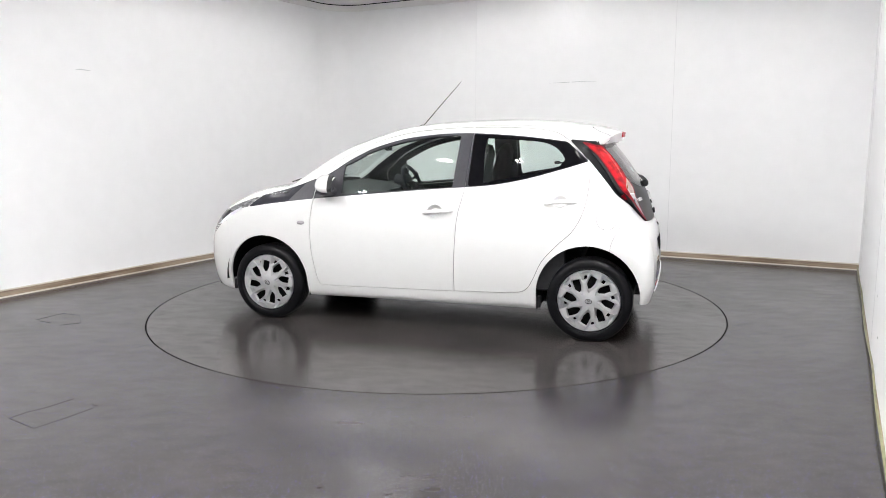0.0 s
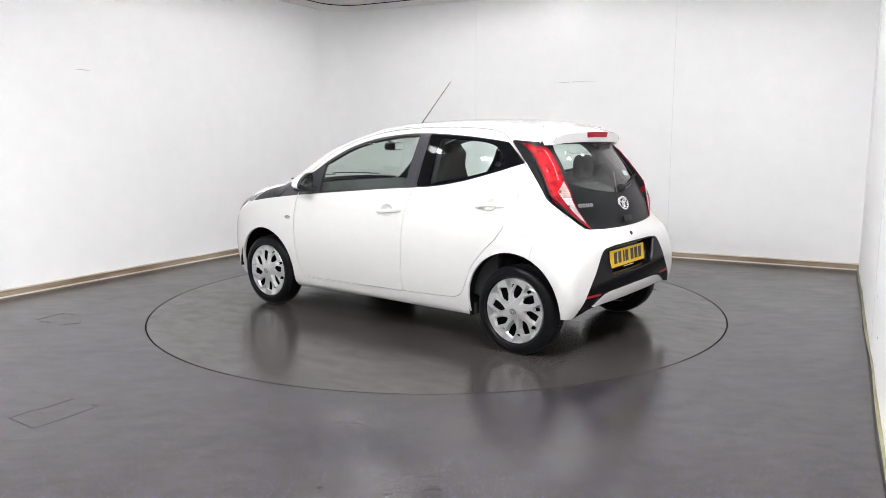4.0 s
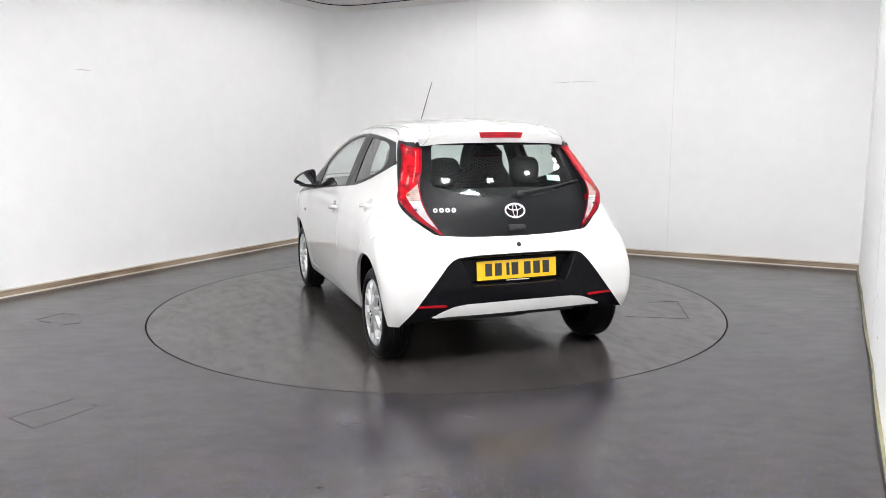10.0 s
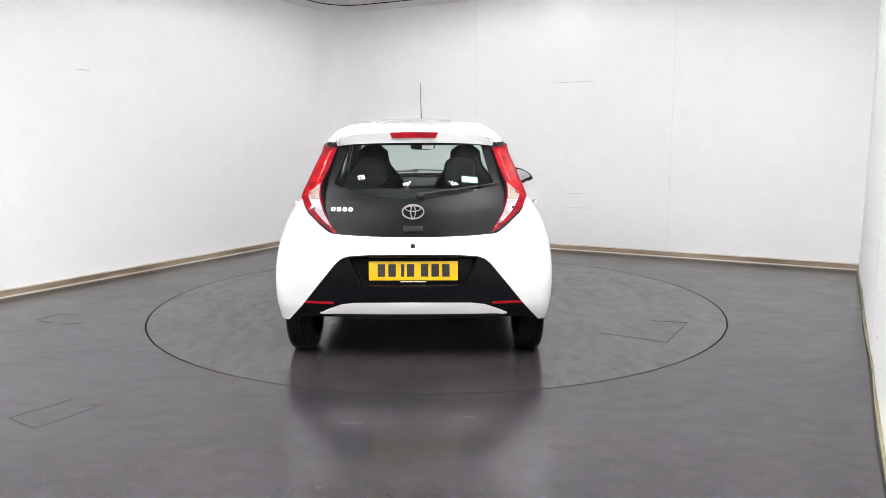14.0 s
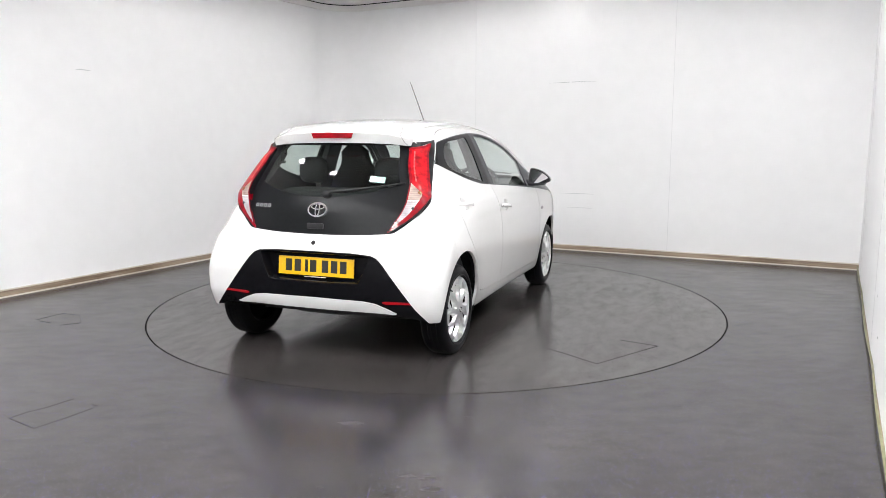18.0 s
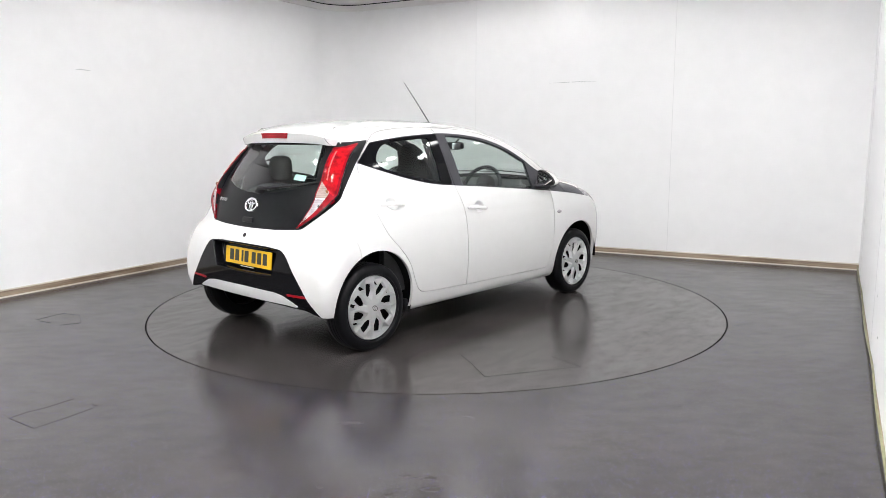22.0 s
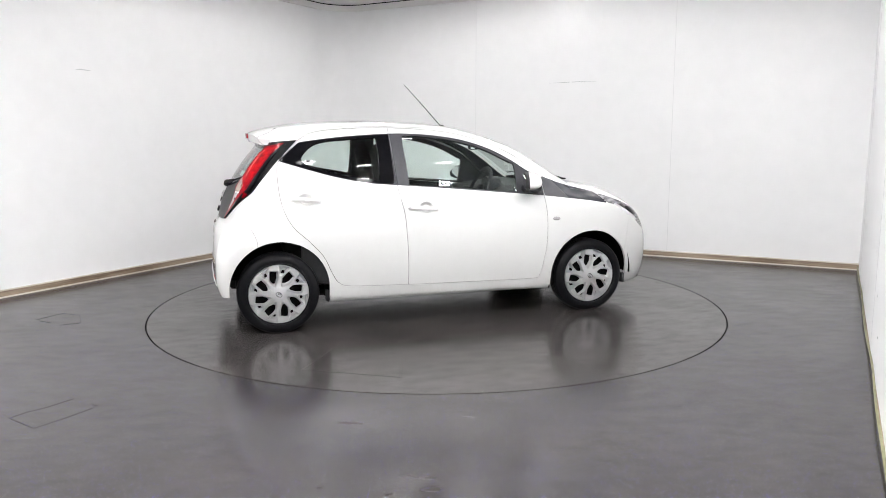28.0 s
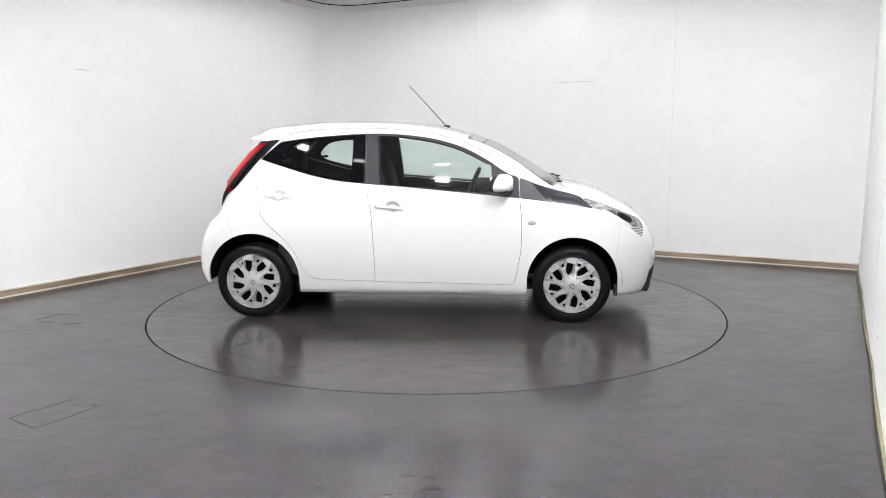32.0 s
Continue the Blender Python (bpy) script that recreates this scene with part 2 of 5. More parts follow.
def part(name, bm, mat, parent=None, label="", smooth=True):
    me = bpy.data.meshes.new(name)
    bmesh.ops.recalc_face_normals(bm, faces=bm.faces)
    bm.to_mesh(me)
    bm.free()
    if smooth:
        me.shade_smooth()
        me.set_sharp_from_angle(angle=radians(35))
    return link_mesh(name, me, [mat], parent, label)


def box(bm, x0, x1, y0, y1, z0, z1, bevel=0.0, m=None, segments=2):
    r = bmesh.ops.create_cube(bm, size=1.0)
    vs = r["verts"]
    mm = Matrix.Translation(((x0 + x1) / 2, (y0 + y1) / 2, (z0 + z1) / 2)) @ Matrix.Diagonal((x1 - x0, y1 - y0, z1 - z0, 1))
    bmesh.ops.transform(bm, matrix=mm, verts=vs)
    if bevel:
        es = list({e for v in vs for e in v.link_edges})
        g = bmesh.ops.bevel(bm, geom=es, offset=bevel, segments=segments, affect="EDGES", profile=0.6)
        vs = list({v for f in g["faces"] for v in f.verts} | {v for v in vs if v.is_valid})
    if m is not None:
        bmesh.ops.transform(bm, matrix=m, verts=vs)
    return vs


def tube(bm, pts, r, n=8, r_end=None):
    """A round bar along points."""
    pts = [Vector(p) for p in pts]
    rings = []
    for i, p in enumerate(pts):
        d = (pts[min(i + 1, len(pts) - 1)] - pts[max(i - 1, 0)]).normalized()
        a = d.cross(Vector((0, 0, 1)) if abs(d.z) < 0.9 else Vector((1, 0, 0))).normalized()
        b = d.cross(a)
        k = i / (len(pts) - 1)
        rr = r if r_end is None else r * (1 - k) + r_end * k
        rings.append([bm.verts.new(p + rr * (math.cos(t) * a + math.sin(t) * b)) for t in (2 * math.pi * j / n for j in range(n))])
    for q, s in zip(rings, rings[1:]):
        for j in range(n):
            bm.faces.new((q[j], q[(j + 1) % n], s[(j + 1) % n], s[j]))
    bm.faces.new(rings[0][::-1])
    bm.faces.new(rings[-1])


def lathe(bm, profile, n=64, closed=True):
    """Turn (radius, y) points about the y axis."""
    rings = [[bm.verts.new((r * math.cos(t), y, r * math.sin(t))) for t in (2 * math.pi * j / n for j in range(n))] for r, y in profile]
    pairs = list(zip(rings, rings[1:])) + ([(rings[-1], rings[0])] if closed else [])
    for q, s in pairs:
        for j in range(n):
            bm.faces.new((q[j], q[(j + 1) % n], s[(j + 1) % n], s[j]))


def prism(bm, pts, z0, z1):
    """An upright prism over an outline in x and y."""
    lo = [bm.verts.new((x, y, z0)) for x, y in pts]
    hi = [bm.verts.new((x, y, z1)) for x, y in pts]
    n = len(pts)
    for i in range(n):
        bm.faces.new((lo[i], lo[(i + 1) % n], hi[(i + 1) % n], hi[i]))
    bm.faces.new(lo[::-1])
    bm.faces.new(hi)


def curve(*pts):
    """A smooth function through (u, v) points, flat beyond its ends."""
    u, v = np.array(pts, float).T
    h, d = np.diff(u), np.diff(v) / np.diff(u)
    m = np.zeros(len(u))
    m[0], m[-1] = d[0], d[-1]
    for i in range(1, len(u) - 1):
        m[i] = 0 if d[i - 1] * d[i] <= 0 else 2 * d[i - 1] * d[i] / (d[i - 1] + d[i])
    fine = np.linspace(u[0], u[-1], 600)
    k = np.clip(np.searchsorted(u, fine, side="right") - 1, 0, len(u) - 2)
    s = (fine - u[k]) / h[k]
    w = ((1 + 2 * s) * v[k] + s * h[k] * m[k]) * (1 - s) ** 2 + (v[k + 1] * (3 - 2 * s) + h[k] * m[k + 1] * (s - 1)) * s * s
    return lambda q: np.interp(q, fine, w)


def smooth_loop(pts, n=5):
    """A closed loop through points; a point given twice stays a corner."""
    p = np.array(pts, float)
    out = []
    for i in range(len(p)):
        a, b, c, d = p[i - 1], p[i], p[(i + 1) % len(p)], p[(i + 2) % len(p)]
        if np.hypot(*(c - b)) < 1e-6:
            continue
        for s in np.arange(n) / n:
            out.append(0.5 * (2 * b + (c - a) * s + (2 * a - 5 * b + 4 * c - d) * s * s + (3 * b - a - 3 * c + d) * s ** 3))
    out = np.array(out)
    keep = np.hypot(*(out - np.roll(out, 1, 0)).T) > 1e-5
    return out[keep]


def loop_distance(loop):
    """Signed distance to a closed loop, negative inside."""
    a, b = np.array(loop, float), np.roll(np.array(loop, float), -1, 0)

    def f(u, v):
        best, inside = np.full(u.shape, 1e9), np.zeros(u.shape, bool)
        for (ax, ay), (bx, by) in zip(a, b):
            dx, dy = bx - ax, by - ay
            k = np.clip(((u - ax) * dx + (v - ay) * dy) / (dx * dx + dy * dy + 1e-12), 0, 1)
            best = np.minimum(best, (u - ax - k * dx) ** 2 + (v - ay - k * dy) ** 2)
            if ay != by:
                inside ^= ((ay > v) != (by > v)) & (u < (bx - ax) * (v - ay) / (by - ay) + ax)
        return np.where(inside, -1, 1) * np.sqrt(best)
    return f


def cut(T, f, select=None):
    """Split triangles along f = 0: those inside (f < 0), those outside. select: which triangles are in question."""
    if select is not None:
        s = select(T.mean(1))
        a, b = cut(T[s], f)
        return a, np.concatenate([T[~s], b])
    if not len(T):
        return T, T
    v = f(T.reshape(-1, 3)).reshape(-1, 3)
    v = np.where(np.abs(v) < 1e-6, 1e-6, v)
    neg = v < 0
    k = neg.sum(1)
    ins, outs = [T[k == 3]], [T[k == 0]]
    for lone in (1, 2):
        m = k == lone
        if not m.any():
            continue
        t, w = T[m], v[m]
        i = (neg[m] if lone == 1 else ~neg[m]).argmax(1)
        j = np.arange(len(t))
        p, q, r = t[j, i], t[j, (i + 1) % 3], t[j, (i + 2) % 3]
        a, b, c = w[j, i], w[j, (i + 1) % 3], w[j, (i + 2) % 3]
        pq = p + (q - p) * (a / (a - b))[:, None]
        pr = p + (r - p) * (a / (a - c))[:, None]
        tip = np.stack([p, pq, pr], 1)
        rest = np.concatenate([np.stack([pq, q, r], 1), np.stack([pq, r, pr], 1)])
        (ins if lone == 1 else outs).append(tip)
        (outs if lone == 1 else ins).append(rest)
    return np.concatenate(ins), np.concatenate(outs)


def finer(T, times=1):
    for _ in range(times):
        a, b, c = T[:, 0], T[:, 1], T[:, 2]
        ab, bc, ca = (a + b) / 2, (b + c) / 2, (c + a) / 2
        T = np.concatenate([np.stack(s, 1) for s in ((a, ab, ca), (ab, b, bc), (ca, bc, c), (ab, bc, ca))])
    return T


def skin(name, T, mats, parent, label="", thick=0.0, normal=None, faceted=False):
    """Link triangles as one mesh. normal: gives smooth normals; thick: depth of the sheet, whose back takes the last material."""
    V, inv = np.unique(np.round(T.reshape(-1, 3), 5), axis=0, return_inverse=True)
    F = inv.reshape(-1, 3)
    F = F[(F[:, 0] != F[:, 1]) & (F[:, 1] != F[:, 2]) & (F[:, 2] != F[:, 0])]
    N = normal(V) if normal is not None else None
    slot = np.zeros(len(F), int)
    if thick and N is not None:
        n = len(V)
        E = np.concatenate([F[:, [0, 1]], F[:, [1, 2]], F[:, [2, 0]]])
        key = np.sort(E, 1)
        _, first, count = np.unique(key, axis=0, return_index=True, return_counts=True)
        rim = E[first[count == 1]]
        V2 = V - N * thick
        m = len(rim)
        P, Q = V[rim[:, 0]], V[rim[:, 1]]
        rn = np.cross(Q - P, N[rim[:, 0]])
        rn /= np.linalg.norm(rn, axis=1)[:, None] + 1e-12
        VV = [V, V2, P, Q, V2[rim[:, 0]], V2[rim[:, 1]]]
        j = 2 * n + np.arange(m)
        R = np.concatenate([np.stack([j + m, j, j + 2 * m], 1), np.stack([j + m, j + 2 * m, j + 3 * m], 1)])
        slot = np.concatenate([slot, np.full(len(F), len(mats) - 1), np.zeros(len(R), int)])
        F = np.concatenate([F, F[:, ::-1] + n, R])
        V = np.concatenate(VV)
        N = np.concatenate([N, -N, rn, rn, rn, rn])
    me = bpy.data.meshes.new(name)
    me.vertices.add(len(V))
    me.vertices.foreach_set("co", V.astype(np.float32).ravel())
    me.loops.add(3 * len(F))
    me.loops.foreach_set("vertex_index", F.astype(np.int32).ravel())
    me.polygons.add(len(F))
    me.polygons.foreach_set("loop_start", np.arange(0, 3 * len(F), 3, dtype=np.int32))
    me.polygons.foreach_set("material_index", slot.astype(np.int32))
    me.update(calc_edges=True)
    me.validate()
    me.shade_smooth()
    if N is not None and len(me.vertices) == len(N) and not faceted:
        me.normals_split_custom_set_from_vertices(N.tolist())
    else:
        me.set_sharp_from_angle(angle=radians(12 if faceted else 32))
    return link_mesh(name, me, mats, parent, label)


# ---- the room ----
CEIL = 3.03
# Floor outline, anticlockwise: along the right wall, the far wall, a rounded corner, the left wall, behind the camera.
RIGHT = Vector((4.207, 1.295))
RIGHT_WAY = Vector((-0.4742, -0.8804))
BACK_WAY = Vector((-0.882, 0.471))
LEFT_FROM, LEFT_TO = Vector((-3.675, 0.187)), Vector((-1.734, 3.507))
LEFT_WAY = (LEFT_TO - LEFT_FROM).normalized()


def meet(p, d, q, e):
    k = ((q.x - p.x) * e.y - (q.y - p.y) * e.x) / (d.x * e.y - d.y * e.x)
    return p + k * d


CORNER = meet(RIGHT, BACK_WAY, LEFT_FROM, LEFT_WAY)
FRONT_RIGHT = RIGHT + RIGHT_WAY * 11.0
FRONT_LEFT = meet(FRONT_RIGHT, BACK_WAY, LEFT_FROM, LEFT_WAY)


def rounded(corner, a, b, r, n=10):
    """Points of an arc from the way a into the way b round a right-angled corner."""
    c = corner - a * r + b * r
    return [c + (a * math.sin(t) - b * math.cos(t)) * r for t in (math.pi / 2 * i / n for i in range(n + 1))]


ARC = rounded(CORNER, BACK_WAY, -LEFT_WAY, 0.42)


def wall(name, line, z0, z1, thick, mat, label=""):
    """An upright wall along a line, its depth on the right-hand side of the way."""
    bm = bmesh.new()
    rows = []
    for i, p in enumerate(line):
        d = (line[min(i + 1, len(line) - 1)] - line[max(i - 1, 0)]).normalized()
        n = Vector((d.y, -d.x))
        rows.append([bm.verts.new((*q, z)) for q in (p, p + n * thick) for z in (z0, z1)])
    for a, b in zip(rows, rows[1:]):
        for i, j in ((0, 1), (1, 3), (3, 2), (2, 0)):
            bm.faces.new((a[i], a[j], b[j], b[i]))
    for e in (rows[0], rows[-1]):
        bm.faces.new((e[0], e[1], e[3], e[2]))
    return tagged(part(name, bm, mat), label, "wall", kind="structure")


wall("wall_right", [FRONT_RIGHT, RIGHT], 0, CEIL, 0.12, M_WALL, "white painted wall panels close beside the turntable")
wall("wall_far", [RIGHT] + ARC, 0, CEIL, 0.12, M_WALL, "white panelled wall with a rounded corner")
wall("wall_left", [ARC[-1], FRONT_LEFT], 0, CEIL, 0.12, M_WALL, "white panelled wall with faint scuffs")
wall("wall_behind", [FRONT_LEFT, FRONT_RIGHT], 0, CEIL, 0.12, M_WALL, "plain white wall behind the camera")

SKIRT_LINES = {"far": [RIGHT] + ARC, "left": [ARC[-1], FRONT_LEFT]}


def offset_line(line, d):
    out = []
    for i, p in enumerate(line):
        w = (line[min(i + 1, len(line) - 1)] - line[max(i - 1, 0)]).normalized()
        out.append(p + Vector((-w.y, w.x)) * d)
    return out


for key, line in SKIRT_LINES.items():
    wall("baseboard_" + key, offset_line(line, 0.012), 0.0, 0.060, 0.012, M_SKIRT, "worn brown skirting board along the floor")
    wall("trim_top_" + key, offset_line(line, 0.015), 0.058, 0.069, 0.015, M_SKIRT_LIP, "pale chipped skirting edge")
    wall("trim_foot_" + key, offset_line(line, 0.020), 0.0, 0.012, 0.020, M_SKIRT_LIP, "pale chipped skirting edge")
# Along the near wall a pale foot strip, with a loose yellowed edging bead that has come away in waves.
wall("trim_foot_right", offset_line([FRONT_RIGHT, RIGHT], 0.006), 0.0, 0.016, 0.006, M_SKIRT, "pale strip at the foot of the wall")
bm = bmesh.new()
bead = []
for i in range(221):
    u = 0.04 + 10.9 * i / 220
    z = 0.034 + 0.010 * math.sin(1.9 * u) + 0.006 * math.sin(5.3 * u + 1.0)
    q = RIGHT + RIGHT_WAY * u + Vector((RIGHT_WAY.y, -RIGHT_WAY.x)) * (0.012 + 0.004 * math.sin(3.1 * u))
    bead.append((q.x, q.y, z))
tube(bm, bead, 0.006, 8)
tagged(part("baseboard_right", bm, M_SKIRT_SIDE), "loose wavy yellowed edging bead along the wall", "skirting", kind="structure")
wall("trim_ceiling", offset_line([RIGHT] + ARC + [FRONT_LEFT], 0.02), CEIL - 0.085, CEIL - 0.012, 0.02, M_CEIL, "pale grey cornice under the ceiling")
# A solid dark strip puts in the shade of the gap above the cornice.
wall("trim_ceiling_gap", offset_line([RIGHT] + ARC + [FRONT_LEFT], 0.016), CEIL - 0.012, CEIL, 0.016, M_PLASTIC, "dark strip that stands in for the shadow gap above the cornice")


# Panel joints and scuffs on the walls.
def wall_mark(name, start, way, u0, u1, z0, z1, z2, z3, mat, label, n=10):
    """A thin mark on a wall between two places along it, thinning to its ends."""
    bm = bmesh.new()
    inward = Vector((-way.y, way.x)) if name.endswith(("left", "far")) else Vector((way.y, -way.x))
    rows = []
    for i in range(n + 1):
        k = i / n
        q = start + way * (u0 + (u1 - u0) * k)
        lo, hi = z0 + (z2 - z0) * k, z1 + (z3 - z1) * k
        if n > 1:
            mid, half = (lo + hi) / 2 + 0.004 * math.sin(5 * k), (hi - lo) / 2 * (0.15 + math.sin(math.pi * k))
            lo, hi = mid - half, mid + half
        rows.append([bm.verts.new((*(q + inward * d), z)) for d, z in ((-0.001, lo), (0.0015, lo), (0.0015, hi), (-0.001, hi))])
    for a, b in zip(rows, rows[1:]):
        for j in range(4):
            bm.faces.new((a[j], a[(j + 1) % 4], b[(j + 1) % 4], b[j]))
    bm.faces.new(rows[0][::-1])
    bm.faces.new(rows[-1])
    return tagged(part(name, bm, mat, smooth=False), label, "wall mark", kind="structure")


for u in (1.87, 4.22):
    wall_mark("panel_joint_far", RIGHT, BACK_WAY, u, u + 0.004, 0.08, CEIL - 0.09, 0.08, CEIL - 0.09, M_SEAM, "thin joint between white wall panels", 1)
for u0, u1, z, h in ((2.72, 3.30, 1.936, 0.006), (2.72, 3.13, 0.663, 0.005), (2.72, 3.03, 0.498, 0.004)):
    wall_mark("scuff_far", RIGHT, BACK_WAY, u0, u1, z, z + h, z + 0.008, z + h + 0.008, M_SCUFF, "thin grey scuff on the wall")
wall_mark("scuff_left", LEFT_FROM, LEFT_WAY, 0.84, 1.0, 1.937, 1.946, 1.941, 1.950, M_SCUFF, "short dark scuff on the wall")
for u in (0.55, 3.17, 5.6):
    wall_mark("panel_joint_right", RIGHT, RIGHT_WAY, u, u + 0.005, 0.08, CEIL - 0.02, 0.08, CEIL - 0.02, M_SEAM, "thin joint between white wall panels", 1)

for u, z in ((3.438, 0.402), (3.76, 0.23)):
    wall_mark("screw_head", RIGHT, RIGHT_WAY, u, u + 0.012, z, z + 0.011, z, z + 0.011, M_SCUFF, "small dark screw head in the white wall", 1)


def flat_sheet(name, pts, z0, z1, mat, label, category):
    bm = bmesh.new()
    prism(bm, pts, z0, z1)
    return tagged(part(name, bm, mat, smooth=False), label, category, kind="structure")


ROOM = [(p.x, p.y) for p in ([FRONT_RIGHT, RIGHT] + ARC + [FRONT_LEFT])]
flat_sheet("ceiling", ROOM, CEIL, CEIL + 0.1, M_CEIL, "pale flat ceiling with square light panels", "ceiling")

TABLE_R = 2.222
# Floor with the round opening of the turntable.
bm = bmesh.new()
outer = []
for i in range(128):
    a = 2 * math.pi * i / 128
    d = Vector((math.cos(a), math.sin(a)))
    far = 99.0
    for p, q in zip(ROOM, ROOM[1:] + ROOM[:1]):
        p, e = Vector(p), Vector(q) - Vector(p)
        den = d.x * e.y - d.y * e.x
        if abs(den) > 1e-9:
            k, s = (p.x * e.y - p.y * e.x) / den, (p.x * d.y - p.y * d.x) / den
            if k > 0 and -1e-6 <= s <= 1 + 1e-6:
                far = min(far, k)
    outer.append(d * (far + 0.1))
inner = [Vector((math.cos(2 * math.pi * i / 128), math.sin(2 * math.pi * i / 128))) * (TABLE_R + 0.011) for i in range(128)]
rings = [[bm.verts.new((p.x, p.y, z)) for p in ring] for ring, z in ((outer, 0), (inner, 0), (inner, -0.06), (outer, -0.06))]
for a, b in ((0, 1), (1, 2), (2, 3), (3, 0)):
    for i in range(128):
        bm.faces.new((rings[a][i], rings[a][(i + 1) % 128], rings[b][(i + 1) % 128], rings[b][i]))
tagged(part("floor", bm, M_FLOOR), "dark grey speckled vinyl floor with scuffs", "floor", kind="structure")
bm = bmesh.new()
bmesh.ops.create_circle(bm, cap_ends=True, radius=TABLE_R + 0.2, segments=96, matrix=Matrix.Translation((0, 0, -0.062)))
tagged(part("floor_pit", bm, M_GAP), "dark pit under the turntable edge", "floor", kind="structure")


def hatch_lines(bm, pieces, z, width):
    """Thin dark joints along the sides of a floor hatch, worn away in places."""
    for p, q in pieces:
        p, q = Vector(p), Vector(q)
        d = (q - p).normalized()
        s = Vector((-d.y, d.x)) * width / 2
        vs = [bm.verts.new((*v, z)) for v in (p - s, q - s, q + s, p + s)]
        lo = [bm.verts.new((v.co.x, v.co.y, z - 0.003)) for v in vs]
        bm.faces.new(vs)
        bm.faces.new(lo[::-1])
        for k in range(4):
            bm.faces.new((vs[k], lo[k], lo[(k + 1) % 4], vs[(k + 1) % 4]))


# Turntable, with an access hatch let into it.
turntable = new("turntable")
tagged(turntable, "round vinyl-covered turntable flush with the floor", "turntable")
bm = bmesh.new()
prism(bm, [(TABLE_R * math.cos(2 * math.pi * i / 160), TABLE_R * math.sin(2 * math.pi * i / 160)) for i in range(160)], -0.05, 0.0)
part("platform", bm, M_TABLE, turntable)
for piece in [((-0.735, -1.815), (-1.252, -1.512)), ((-1.252, -1.512), (-1.10, -1.275)), ((-1.10, -1.275), (-1.02, -1.13)), ((-0.735, -1.815), (-0.675, -1.57))]:
    bm = bmesh.new()
    hatch_lines(bm, [piece], 0.0015, 0.003)
    part("hatch_joint", bm, M_JOINT, turntable, "thin dark joint of an access hatch")

FAINT = {"near": [((-2.03, -2.455), (-1.965, -2.391)), ((-1.88, -2.655), (-1.80, -2.535))], "far": [((-2.88, -0.37), (-2.72, -0.44)), ((-2.60, -0.67), (-2.72, -0.44))]}
for nm, cs in (("near", [((-2.068, -2.532), (-2.03, -2.455)), ((-2.062, -2.532), (-1.88, -2.655)), ((-1.965, -2.391), (-1.886, -2.263)), ((-1.80, -2.535), (-1.721, -2.395)), ((-1.752, -2.347), (-1.709, -2.372))]),
               ("far", [((-2.976, -0.566), (-2.88, -0.37)), ((-2.945, -0.597), (-2.818, -0.671)), ((-2.72, -0.735), (-2.60, -0.67))])):
    bm = bmesh.new()
    hatch_lines(bm, cs, 0.0015, 0.003)
    hatch_lines(bm, FAINT[nm], 0.0012, 0.0014)
    tagged(part("floor_hatch_" + nm, bm, M_JOINT, smooth=False), "thin dark joint of a floor access hatch", "floor hatch", kind="structure")

# Square light panels, in a ring above the turntable's edge.
LAMPS = [(2.62 * math.cos(radians(2 + 20 * i)), 2.62 * math.sin(radians(2 + 20 * i)), radians(2 + 20 * i)) for i in range(18)]
LAMP_HALF = 0.073


def ceiling_light(x, y, turn, half, glow):
    thing = new("ceiling_light")
    thing.location, thing.rotation_euler = (x, y, CEIL), (0, 0, turn)
    h, g = half + 0.02, half
    bm = bmesh.new()
    for a in ((-h, h, g, h), (-h, h, -h, -g), (-h, -g, -g + 0.001, g - 0.001), (g, h, -g + 0.001, g - 0.001)):
        box(bm, *a, -0.02, -0.001)
    part("frame", bm, M_WHITE_METAL, thing)
    bm = bmesh.new()
    box(bm, -g + 0.001, g - 0.001, -g + 0.001, g - 0.001, -0.014, -0.002)
    part("diffuser", bm, glow, thing, "glowing white diffuser", smooth=False)
    return tagged(thing, "square white LED panel in the ceiling, some added as fill light", "ceiling light", "ceiling lights")


first_lamp = ceiling_light(*LAMPS[0], LAMP_HALF, M_LAMP)
for x, y, turn in LAMPS[1:15]:
    copy_thing(first_lamp, pose(x, y, CEIL) @ Matrix.Rotation(turn, 4, "Z"))
# An unseen inner ring of panels, added as fill light above the car.
INNER_FILL = [(1.35 * math.cos(radians(22 + 45 * i)), 1.35 * math.sin(radians(22 + 45 * i)), radians(22 + 45 * i)) for i in range(8)]
inner_fill = ceiling_light(*INNER_FILL[0], LAMP_HALF, M_FILL_INNER)
for x, y, turn in INNER_FILL[1:]:
    copy_thing(inner_fill, pose(x, y, CEIL) @ Matrix.Rotation(turn, 4, "Z"))
# The ring's last panels, beside the near wall, are made brighter to fill the car's side.
for x, y, turn in LAMPS[15:]:
    copy_thing(inner_fill, pose(x, y, CEIL) @ Matrix.Rotation(turn, 4, "Z"))
# Unseen panels added near the corners to brighten the walls there.
CORNER_FILL_LAMPS = [(3.1, 0.75), (2.95, -0.1), (2.65, -1.0), tuple(CORNER + (-BACK_WAY - LEFT_WAY) * 1.15)]
for x, y in CORNER_FILL_LAMPS:
    copy_thing(inner_fill, pose(x, y, CEIL) @ Matrix.Rotation(0.49, 4, "Z"))
# Larger unseen panels, added as fill over the part of the room where the camera stands.
FRONT_FILL_LAMPS = [(-3.2, -4.9), (-1.6, -4.6), (-2.7, -2.7), (1.15, -2.9), (-2.3, -3.5), (0.7, -3.8)]
SLANT = math.atan2(LEFT_WAY.y, LEFT_WAY.x)
